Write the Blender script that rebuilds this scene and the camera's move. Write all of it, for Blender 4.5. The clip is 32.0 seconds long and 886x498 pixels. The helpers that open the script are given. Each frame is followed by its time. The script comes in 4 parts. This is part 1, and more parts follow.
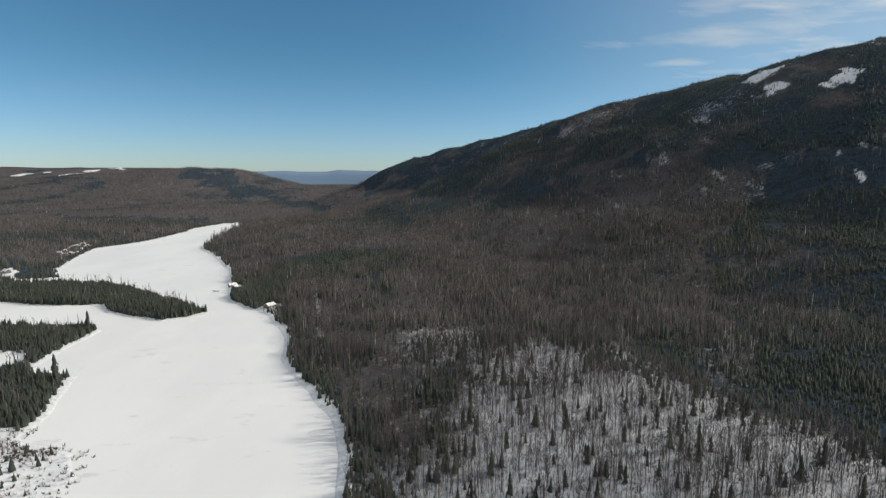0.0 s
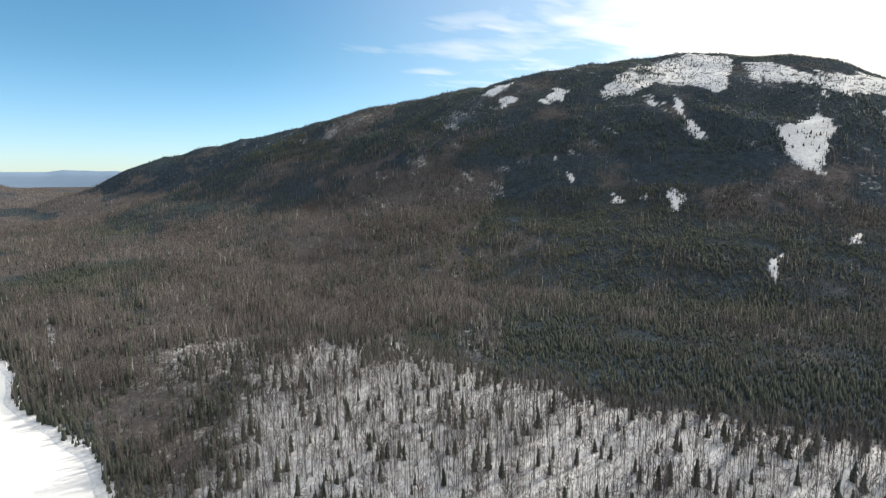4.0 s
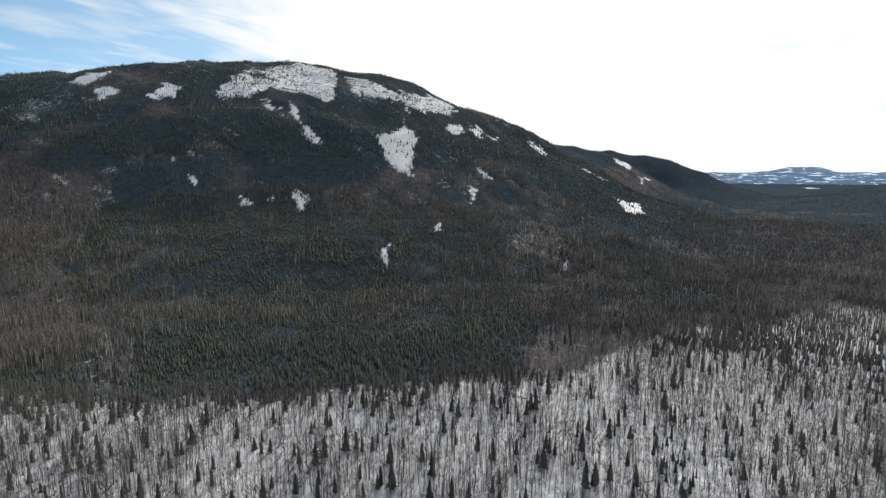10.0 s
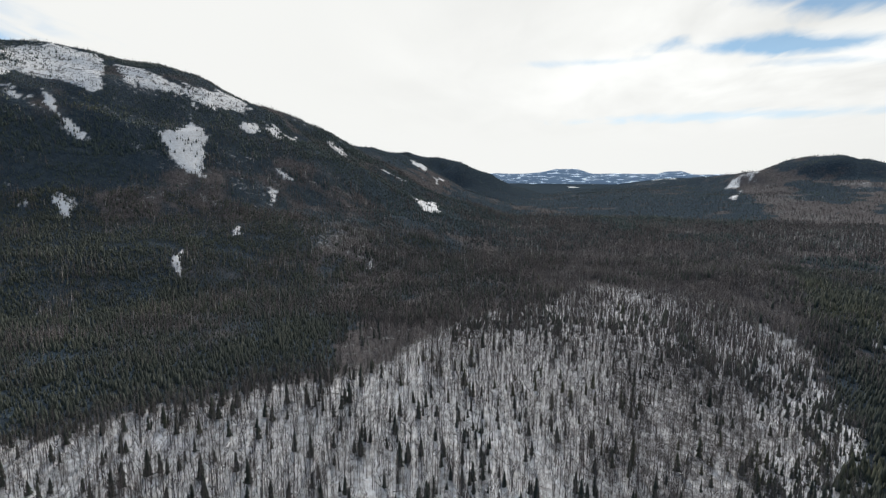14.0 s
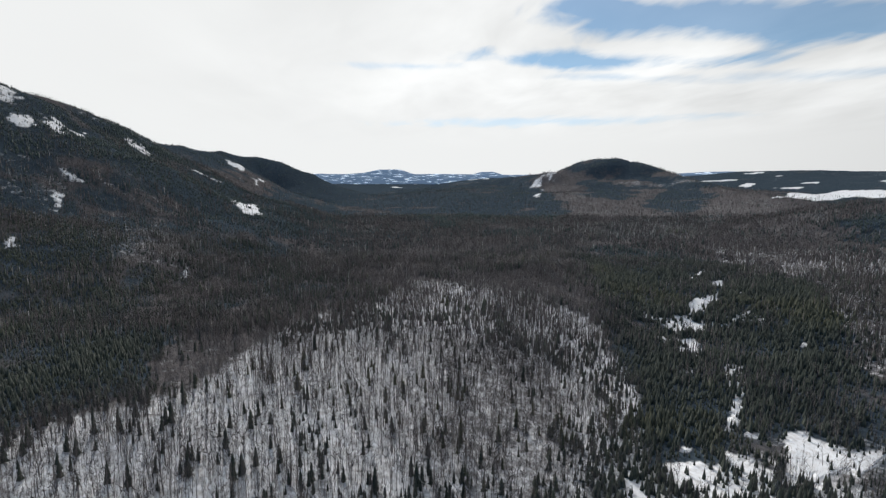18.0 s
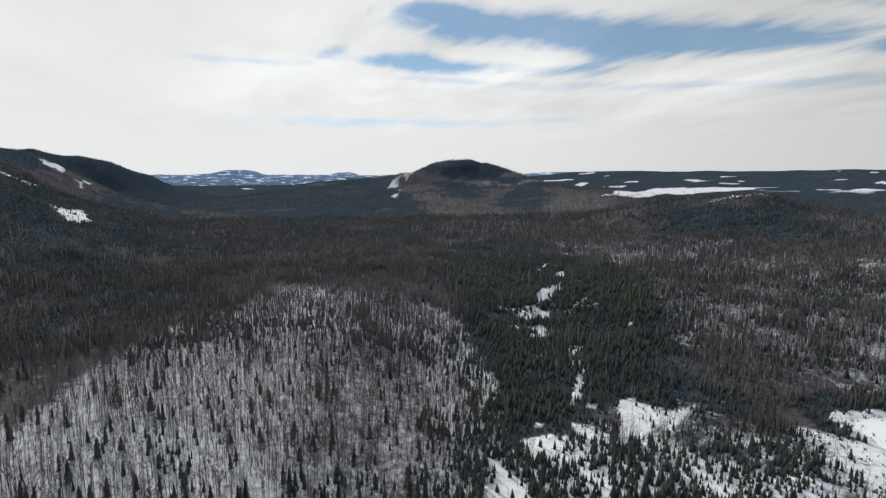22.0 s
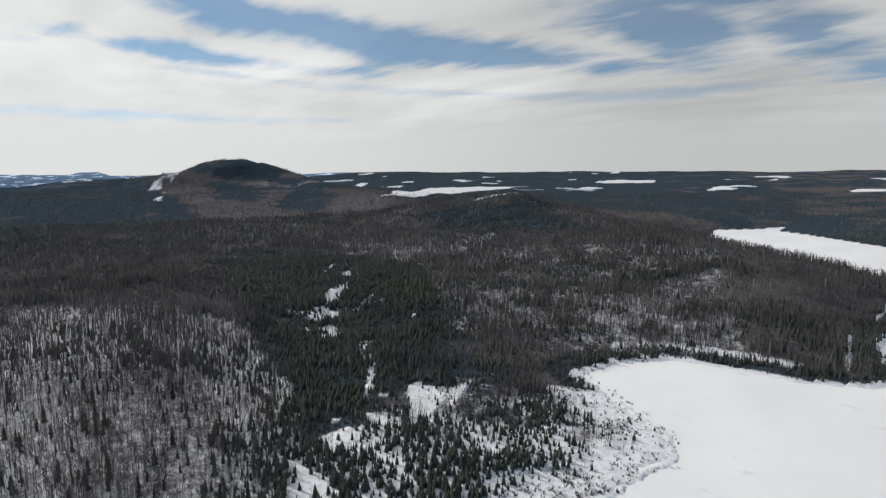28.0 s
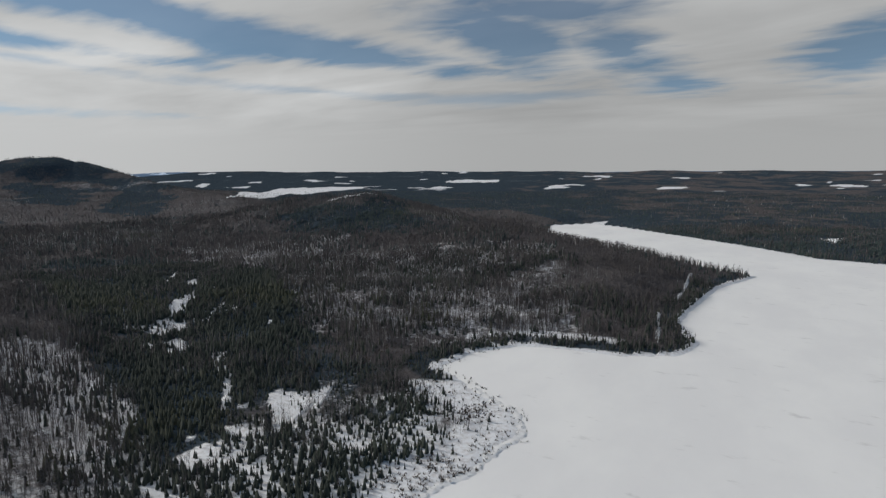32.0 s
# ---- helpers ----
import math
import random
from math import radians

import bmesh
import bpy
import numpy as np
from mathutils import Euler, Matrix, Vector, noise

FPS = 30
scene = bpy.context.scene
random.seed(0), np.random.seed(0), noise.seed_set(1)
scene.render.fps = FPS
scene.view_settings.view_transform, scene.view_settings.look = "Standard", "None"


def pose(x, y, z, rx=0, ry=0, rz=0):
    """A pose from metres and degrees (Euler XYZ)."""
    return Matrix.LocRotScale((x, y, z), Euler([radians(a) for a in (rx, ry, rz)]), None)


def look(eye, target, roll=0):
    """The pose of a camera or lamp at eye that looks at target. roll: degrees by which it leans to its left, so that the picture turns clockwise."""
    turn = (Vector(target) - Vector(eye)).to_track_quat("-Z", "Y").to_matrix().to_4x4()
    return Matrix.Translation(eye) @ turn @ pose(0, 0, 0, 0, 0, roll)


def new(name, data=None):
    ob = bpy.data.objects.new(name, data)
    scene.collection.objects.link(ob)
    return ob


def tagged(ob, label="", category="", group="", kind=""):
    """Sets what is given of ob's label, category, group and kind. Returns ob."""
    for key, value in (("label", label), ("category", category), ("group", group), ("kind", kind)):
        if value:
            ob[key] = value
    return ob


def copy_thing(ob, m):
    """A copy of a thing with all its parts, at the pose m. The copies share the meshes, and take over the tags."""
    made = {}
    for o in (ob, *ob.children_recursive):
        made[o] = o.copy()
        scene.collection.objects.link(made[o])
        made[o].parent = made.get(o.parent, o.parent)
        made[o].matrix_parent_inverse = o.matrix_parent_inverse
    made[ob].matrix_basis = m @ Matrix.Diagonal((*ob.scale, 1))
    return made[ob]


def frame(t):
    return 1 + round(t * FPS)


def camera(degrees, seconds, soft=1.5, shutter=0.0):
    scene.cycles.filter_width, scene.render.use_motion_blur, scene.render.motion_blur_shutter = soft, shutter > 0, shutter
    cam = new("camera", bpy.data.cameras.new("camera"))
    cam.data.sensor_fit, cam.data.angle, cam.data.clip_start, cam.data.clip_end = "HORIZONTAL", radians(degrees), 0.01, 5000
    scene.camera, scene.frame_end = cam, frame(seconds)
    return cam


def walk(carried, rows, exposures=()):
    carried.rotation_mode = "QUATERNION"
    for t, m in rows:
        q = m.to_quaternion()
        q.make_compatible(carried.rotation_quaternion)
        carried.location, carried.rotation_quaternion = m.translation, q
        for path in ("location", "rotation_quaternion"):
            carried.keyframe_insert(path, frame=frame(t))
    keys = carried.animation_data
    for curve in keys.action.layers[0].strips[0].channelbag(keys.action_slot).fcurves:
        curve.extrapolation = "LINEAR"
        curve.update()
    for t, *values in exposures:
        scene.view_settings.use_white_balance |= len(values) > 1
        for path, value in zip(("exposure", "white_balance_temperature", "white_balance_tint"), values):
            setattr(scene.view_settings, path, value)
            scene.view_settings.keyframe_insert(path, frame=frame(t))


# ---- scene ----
cam = camera(78.05, 32.0, soft=1.35)
# seconds, x, y, z, heading, pitch, lean
ROWS = [
    (0.0, 0.00, 0.00, 128.65, -0.00, -7.84, -0.06),
    (0.5, -0.02, -1.32, 128.95, -3.06, -7.84, -0.06),
    (1.0, -0.10, -2.64, 129.24, -5.84, -7.84, -0.05),
    (1.5, -0.22, -3.94, 129.54, -8.72, -7.83, -0.04),
    (2.0, -0.42, -5.20, 129.84, -11.59, -7.83, -0.04),
    (2.5, -0.76, -6.37, 130.14, -14.36, -7.82, -0.03),
    (3.0, -1.21, -7.42, 130.43, -17.40, -7.81, -0.02),
    (3.5, -1.81, -8.31, 130.71, -20.61, -7.80, -0.01),
    (5.5, -4.93, -11.22, 131.72, -33.25, -7.81, 0.04),
    (6.0, -5.85, -11.79, 131.97, -36.22, -7.81, 0.05),
    (6.5, -6.85, -12.26, 132.21, -39.17, -7.81, 0.06),
    (7.0, -7.89, -12.68, 132.45, -42.22, -7.81, 0.07),
    (7.5, -8.94, -13.07, 132.67, -45.42, -7.81, 0.07),
    (8.0, -10.01, -13.49, 132.88, -48.76, -7.81, 0.07),
    (8.5, -11.08, -13.92, 133.10, -52.17, -7.81, 0.06),
    (9.0, -12.15, -14.35, 133.31, -55.56, -7.81, 0.05),
    (9.5, -13.25, -14.75, 133.52, -58.70, -7.79, 0.04),
    (10.0, -14.39, -15.14, 133.71, -61.70, -7.78, 0.02),
    (10.5, -15.59, -15.51, 133.88, -64.58, -7.76, -0.00),
    (11.0, -16.84, -15.84, 134.03, -67.40, -7.75, -0.03),
    (11.5, -18.14, -16.11, 134.14, -69.98, -7.74, -0.05),
    (12.0, -19.42, -16.33, 134.23, -72.43, -7.74, -0.07),
    (12.5, -20.67, -16.53, 134.31, -75.08, -7.73, -0.08),
    (13.0, -21.87, -16.69, 134.38, -77.66, -7.73, -0.10),
    (13.5, -23.00, -16.81, 134.44, -80.00, -7.73, -0.10),
    (14.0, -24.05, -16.89, 134.50, -82.19, -7.72, -0.11),
    (14.5, -25.01, -16.93, 134.57, -84.41, -7.71, -0.10),
    (16.5, -28.49, -16.81, 134.88, -93.35, -7.67, -0.08),
    (17.0, -29.34, -16.68, 134.96, -95.71, -7.66, -0.07),
    (17.5, -30.16, -16.45, 135.07, -98.07, -7.66, -0.07),
    (18.0, -30.97, -16.13, 135.19, -100.33, -7.66, -0.06),
    (18.5, -31.77, -15.75, 135.33, -102.44, -7.66, -0.05),
    (19.0, -32.57, -15.32, 135.49, -104.30, -7.66, -0.04),
    (19.5, -33.36, -14.86, 135.66, -106.04, -7.66, -0.02),
    (20.0, -34.13, -14.36, 135.84, -107.83, -7.66, -0.00),
    (20.5, -34.88, -13.81, 136.03, -109.68, -7.65, 0.02),
    (21.0, -35.62, -13.22, 136.24, -111.53, -7.64, 0.04),
    (21.5, -36.35, -12.58, 136.45, -113.32, -7.64, 0.06),
    (22.0, -37.12, -11.91, 136.66, -115.13, -7.63, 0.08),
    (22.5, -37.93, -11.21, 136.86, -117.09, -7.63, 0.09),
    (23.0, -38.81, -10.49, 137.06, -119.18, -7.62, 0.10),
    (23.5, -39.72, -9.76, 137.26, -121.17, -7.62, 0.11),
    (24.0, -40.65, -9.01, 137.45, -122.95, -7.61, 0.11),
    (24.5, -41.56, -8.25, 137.63, -124.75, -7.61, 0.11),
    (25.0, -42.44, -7.50, 137.81, -126.64, -7.61, 0.10),
    (25.5, -43.25, -6.75, 137.99, -128.67, -7.60, 0.09),
    (26.0, -43.98, -5.98, 138.17, -130.78, -7.61, 0.08),
    (26.5, -44.60, -5.20, 138.37, -132.73, -7.61, 0.07),
    (28.5, -46.59, -1.91, 139.24, -139.38, -7.65, 0.05),
    (29.0, -47.04, -1.03, 139.48, -141.18, -7.66, 0.05),
    (29.5, -47.45, -0.09, 139.73, -142.99, -7.66, 0.05),
    (30.0, -47.86, 0.92, 139.99, -144.79, -7.67, 0.05),
    (30.5, -48.27, 1.98, 140.26, -146.79, -7.67, 0.06),
    (31.0, -48.70, 3.08, 140.53, -148.96, -7.68, 0.07),
    (31.5, -49.11, 4.23, 140.81, -150.96, -7.68, 0.08),
    (32.0, -49.51, 5.40, 141.10, -152.94, -7.69, 0.09),
]
EXPOSURES = [(0.0, -0.12, 6550, 8), (2.0, 0.12, 6600, 8), (3.0, 0.56, 6800, 9), (3.5, 0.64, 6850, 9), (6.0, 0.74, 6700, 9), (9.0, 0.46, 6600, 9), (13.0, 0.14, 6450, 9),
             (19.0, 0.03, 6300, 10), (26.0, -0.15, 6300, 10), (29.0, -0.24, 6300, 10), (32.0, -0.62, 6300, 10)]
walk(cam, [(t, pose(x, y, z, 90 + pitch, lean, yaw)) for t, x, y, z, yaw, pitch, lean in ROWS], EXPOSURES)

# ---- light ----
SUN_BEARING, SUN_HEIGHT = 80.0, 28.0
b, e = radians(SUN_BEARING), radians(SUN_HEIGHT)
SUN_WAY = Vector((math.sin(b) * math.cos(e), math.cos(b) * math.cos(e), math.sin(e)))
sun = new("sun", bpy.data.lights.new("sun", "SUN"))
sun.data.energy, sun.data.angle, sun.data.color = 3.5, radians(0.8), (1.0, 0.95, 0.87)
sun.matrix_world = look((0, 0, 0), -SUN_WAY)


def nodes_of(mat):
    mat.use_nodes = True
    mat.node_tree.nodes.clear()
    return mat.node_tree.nodes, mat.node_tree.links


def add(nodes, kind, **values):
    n = nodes.new(kind)
    for k, v in values.items():
        if k in n.inputs:
            n.inputs[k].default_value = v
        else:
            setattr(n, k, v)
    return n


def maths(nodes, links, op, a, b=None, clamp=False):
    n = nodes.new("ShaderNodeMath")
    n.operation, n.use_clamp = op, clamp
    for i, v in enumerate((a, b)):
        if v is None:
            continue
        if isinstance(v, (int, float)):
            n.inputs[i].default_value = v
        else:
            links.new(v, n.inputs[i])
    return n.outputs[0]


def mapped(nodes, links, value_in, a, b, c=0.0, d=1.0):
    n = nodes.new("ShaderNodeMapRange")
    n.interpolation_type = "SMOOTHSTEP"
    for i, v in enumerate((a, b, c, d), 1):
        n.inputs[i].default_value = v
    links.new(value_in, n.inputs[0])
    return n.outputs[0]


def mixed(nodes, links, fac, a, b):
    n = nodes.new("ShaderNodeMix")
    n.data_type = "RGBA"
    for i, v in ((0, fac), (6, a), (7, b)):
        if isinstance(v, (int, float)):
            n.inputs[i].default_value = v
        elif isinstance(v, tuple):
            n.inputs[i].default_value = (*v, 1)
        else:
            links.new(v, n.inputs[i])
    return n.outputs[2]


# sky: clear blue in the north, thin high cloud thickening towards the sun, streaks with blue holes in the south
world = bpy.data.worlds.new("world")
scene.world = world
world.use_nodes = True
W, L = world.node_tree.nodes, world.node_tree.links
W.clear()
sky = add(W, "ShaderNodeTexSky", sky_type="NISHITA", sun_disc=False, sun_elevation=radians(SUN_HEIGHT), sun_rotation=radians(SUN_BEARING), air_density=1.0, dust_density=0.1, ozone_density=1.5)
way = add(W, "ShaderNodeTexCoord").outputs["Generated"]
split = W.new("ShaderNodeSeparateXYZ")
L.new(way, split.inputs[0])
sx, sy, sz = split.outputs
height = maths(W, L, "MAXIMUM", sz, 0.0)
flat = maths(W, L, "ADD", height, 0.09)
join = W.new("ShaderNodeCombineXYZ")
L.new(maths(W, L, "DIVIDE", sx, flat), join.inputs[0])
L.new(maths(W, L, "DIVIDE", sy, flat), join.inputs[1])
turned = W.new("ShaderNodeMapping")
turned.inputs["Scale"].default_value = (0.42, 0.85, 1)
turned.inputs["Rotation"].default_value = (0, 0, radians(8))
L.new(join.outputs[0], turned.inputs[0])
veil = add(W, "ShaderNodeTexNoise", Scale=0.9, Detail=5.0, Roughness=0.5, Distortion=0.5)
L.new(turned.outputs[0], veil.inputs["Vector"])
fine = add(W, "ShaderNodeTexNoise", Scale=2.6, Detail=5.0, Roughness=0.5, Distortion=0.6)
L.new(turned.outputs[0], fine.inputs["Vector"])


def turn_of(x_, y_):
    """Bearing in degrees, counted from -105 to 255."""
    a = radians(75)
    east = maths(W, L, "SUBTRACT", maths(W, L, "MULTIPLY", x_, math.cos(a)), maths(W, L, "MULTIPLY", y_, math.sin(a)))
    north = maths(W, L, "ADD", maths(W, L, "MULTIPLY", x_, math.sin(a)), maths(W, L, "MULTIPLY", y_, math.cos(a)))
    return maths(W, L, "ADD", maths(W, L, "MULTIPLY", maths(W, L, "ARCTAN2", east, north), 180 / math.pi), 75.0)


round_ = turn_of(sx, sy)
lift = maths(W, L, "MULTIPLY", maths(W, L, "ARCSINE", sz), 180 / math.pi)
wob = maths(W, L, "SUBTRACT", veil.outputs[0], 0.5)
wob2 = maths(W, L, "SUBTRACT", fine.outputs[0], 0.5)
wisp = add(W, "ShaderNodeTexNoise", Scale=6.0, Detail=4.0, Roughness=0.55, Distortion=0.6)
L.new(turned.outputs[0], wisp.inputs["Vector"])
wob3 = maths(W, L, "SUBTRACT", wisp.outputs[0], 0.5)
ragged = maths(W, L, "ADD", maths(W, L, "MULTIPLY", wob, 2.6), maths(W, L, "ADD", maths(W, L, "MULTIPLY", wob2, 1.9), maths(W, L, "MULTIPLY", wob3, 1.3)))


def bank(bearing, up, wide, tall, slope=0.0):
    """A ragged lens of cloud or of clear sky: degrees."""
    dx = maths(W, L, "SUBTRACT", round_, bearing)
    dy = maths(W, L, "SUBTRACT", lift, maths(W, L, "ADD", maths(W, L, "MULTIPLY", dx, slope), up))
    q = maths(W, L, "SQRT", maths(W, L, "ADD", maths(W, L, "POWER", maths(W, L, "ABSOLUTE", maths(W, L, "DIVIDE", dx, wide)), 2.0),
                                  maths(W, L, "POWER", maths(W, L, "ABSOLUTE", maths(W, L, "DIVIDE", dy, tall)), 2.0)))
    return mapped(W, L, maths(W, L, "ADD", q, maths(W, L, "MULTIPLY", ragged, 1.2)), 1.6, 0.1)


def most(items):
    out = items[0]
    for i in items[1:]:
        out = maths(W, L, "MAXIMUM", out, i)
    return out


GAPS = [(116.0, 10.9, 11.0, 0.75, -0.06), (127.0, 13.5, 12.0, 1.5, -0.12), (143.0, 11.8, 13.0, 1.1, -0.08), (116.0, 15.6, 5.0, 0.8, -0.1),
        (159.0, 13.4, 6.5, 2.5, -0.25), (165.0, 15.8, 9.0, 1.4, 0.0), (170.5, 11.6, 4.5, 1.7, -0.2), (175.3, 8.4, 3.6, 0.8, -0.05),
        (189.5, 10.0, 4.2, 2.2, 0.0), (200.0, 27.0, 40.0, 6.0, 0.0)]
FAINT = [(111.0, 5.4, 13.0, 0.45, 0.0), (117.0, 9.4, 5.0, 0.4, -0.05), (97.0, 10.8, 6.0, 0.4, 0.0), (140.0, 8.2, 14.0, 0.5, -0.04), (158.0, 7.6, 8.0, 0.5, 0.03)]
WISPS = [(33.0, 12.2, 15.0, 1.3, 0.0), (34.0, 15.2, 14.0, 1.2, 0.05), (25.0, 10.2, 9.0, 0.45, 0.02)]
bank_edge = maths(W, L, "ADD", round_, maths(W, L, "MULTIPLY", ragged, 14.0))
cloudy = mapped(W, L, bank_edge, 22.0, 48.0)
cloudy = maths(W, L, "MULTIPLY", cloudy, maths(W, L, "SUBTRACT", 1.0, maths(W, L, "MAXIMUM", maths(W, L, "MULTIPLY", most([bank(*g) for g in GAPS]), 0.84), maths(W, L, "MULTIPLY", most([bank(*g) for g in FAINT]), 0.35))))
cloudy = maths(W, L, "MAXIMUM", cloudy, maths(W, L, "MULTIPLY", most([bank(*g) for g in WISPS]), mapped(W, L, fine.outputs[0], 0.32, 0.66, 0.05, 0.6)))
cloudy = maths(W, L, "MAXIMUM", cloudy, mapped(W, L, round_, 0.0, 45.0, 0.0, 0.3))
cloudy = maths(W, L, "MULTIPLY", cloudy, mapped(W, L, round_, 300.0, 225.0))
glow = W.new("ShaderNodeVectorMath")
glow.operation = "DOT_PRODUCT"
L.new(way, glow.inputs[0])
glow.inputs[1].default_value = SUN_WAY
near_sun = mapped(W, L, glow.outputs["Value"], 0.1, 0.9)
south_side = maths(W, L, "MULTIPLY", mapped(W, L, round_, 60.0, 130.0), mapped(W, L, height, 0.04, 0.15))
veil_shade = maths(W, L, "ADD", 1.0, maths(W, L, "MULTIPLY", maths(W, L, "MULTIPLY", maths(W, L, "ADD", maths(W, L, "MULTIPLY", wob, 1.0), maths(W, L, "MULTIPLY", wob2, 0.4)), south_side), 1.1))
bright = maths(W, L, "MULTIPLY", maths(W, L, "ADD", maths(W, L, "MULTIPLY", near_sun, 0.25), 0.61), veil_shade)
white = W.new("ShaderNodeVectorMath")
white.operation = "SCALE"
white.inputs[0].default_value = (1.0, 0.995, 0.965)
L.new(bright, white.inputs["Scale"])
blue = W.new("ShaderNodeVectorMath")
blue.operation = "MULTIPLY"
L.new(sky.outputs[0], blue.inputs[0])
tint_south = mixed(W, L, mapped(W, L, height, 0.0, 0.22), (0.062, 0.088, 0.124), (0.029, 0.062, 0.080))
tint_north = mixed(W, L, mapped(W, L, height, 0.0, 0.22), (0.067, 0.091, 0.134), (0.045, 0.079, 0.097))
L.new(mixed(W, L, mapped(W, L, round_, 60.0, 120.0), tint_north, tint_south), blue.inputs[1])
back = add(W, "ShaderNodeBackground", Strength=1.0)
L.new(mixed(W, L, cloudy, blue.outputs[0], white.outputs[0]), back.inputs[0])
L.new(back.outputs[0], add(W, "ShaderNodeOutputWorld").inputs[0])


# ---- materials ----
def finish(mat, nodes, links, colour, rough, bump=None, strength=0.3, distance=0.1, spec=0.3):
    s = add(nodes, "ShaderNodeBsdfPrincipled", Roughness=rough)
    s.inputs["Specular IOR Level"].default_value = spec
    if isinstance(colour, tuple):
        s.inputs["Base Color"].default_value = (*colour, 1)
    else:
        links.new(colour, s.inputs["Base Color"])
    if bump is not None:
        n = add(nodes, "ShaderNodeBump", Strength=strength, Distance=distance)
        links.new(bump, n.inputs["Height"])
        links.new(n.outputs[0], s.inputs["Normal"])
    links.new(s.outputs[0], add(nodes, "ShaderNodeOutputMaterial").inputs[0])
    return mat


def noise_at(nodes, links, scale, detail=4.0, rough=0.55, stretch=None):
    co = nodes.new("ShaderNodeNewGeometry").outputs["Position"]
    if stretch:
        m = nodes.new("ShaderNodeMapping")
        m.inputs["Scale"].default_value = stretch
        links.new(co, m.inputs[0])
        co = m.outputs[0]
    n = add(nodes, "ShaderNodeTexNoise", Scale=scale, Detail=detail, Roughness=rough)
    links.new(co, n.inputs["Vector"])
    return n.outputs[0]


def plant_material(name, dark, pale, third=None, birch=None, rough=0.8):
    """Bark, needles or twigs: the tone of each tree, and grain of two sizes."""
    mat = bpy.data.materials.new(name)
    n, l = nodes_of(mat)
    tone = add(n, "ShaderNodeAttribute", attribute_name="tone").outputs["Fac"]
    own = n.new("ShaderNodeObjectInfo").outputs["Random"]
    grain = noise_at(n, l, 1.2, 3.0)
    stand = noise_at(n, l, 0.012, 3.0)
    v = maths(n, l, "ADD", maths(n, l, "MULTIPLY", tone, 0.6), maths(n, l, "MULTIPLY", grain, 0.35))
    v = maths(n, l, "ADD", v, maths(n, l, "MULTIPLY", own, 0.1))
    v = maths(n, l, "ADD", v, maths(n, l, "MULTIPLY", maths(n, l, "SUBTRACT", stand, 0.5), 1.3), True)
    c = mixed(n, l, v, dark, pale)
    if birch:
        c = mixed(n, l, mapped(n, l, tone, 0.86, 0.94), c, birch)
    if third:
        c = mixed(n, l, mapped(n, l, maths(n, l, "ADD", noise_at(n, l, 0.006, 3.0), maths(n, l, "MULTIPLY", tone, 0.12)), 0.60, 0.76), c, third)
    return finish(mat, n, l, c, rough, grain, 0.3, 0.1, 0.2)


BARK = plant_material("grey_bark", (0.10, 0.09, 0.085), (0.30, 0.27, 0.25))
TWIGS = plant_material("bare_twigs", (0.060, 0.053, 0.052), (0.172, 0.153, 0.147), None, (0.33, 0.32, 0.31))
NEEDLES = plant_material("spruce_needles", (0.034, 0.042, 0.036), (0.066, 0.076, 0.058), (0.074, 0.077, 0.046))
# Same spruces farther off: distance haze is put into this bluer needle colour.
HAZED_SPRUCE = plant_material("hazed_spruce_needles", (0.033, 0.047, 0.046), (0.066, 0.087, 0.080), (0.066, 0.074, 0.048))
SHRUBS = plant_material("brown_shrubs", (0.05, 0.04, 0.03), (0.17, 0.13, 0.10))


def snow_material(name, drift):
    mat = bpy.data.materials.new(name)
    n, l = nodes_of(mat)
    wide = noise_at(n, l, 0.012, 5.0, 0.6, (1.0, 0.55, 1.0))
    marks = noise_at(n, l, 0.07, 6.0, 0.62, (0.5, 1.0, 1.0))
    grain = noise_at(n, l, 0.9, 4.0)
    grey = maths(n, l, "MULTIPLY", mapped(n, l, marks, 0.60, 0.72), drift)
    c = mixed(n, l, mapped(n, l, wide, 0.35, 0.65), (0.82, 0.81, 0.80), (0.88, 0.87, 0.85))
    c = mixed(n, l, grey, c, (0.53, 0.52, 0.51))
    h = maths(n, l, "ADD", marks, maths(n, l, "MULTIPLY", grain, 0.15))
    return finish(mat, n, l, c, 0.6, h, 0.25, 0.5, 0.2)


ICE = snow_material("wind_packed_snow", 0.5)


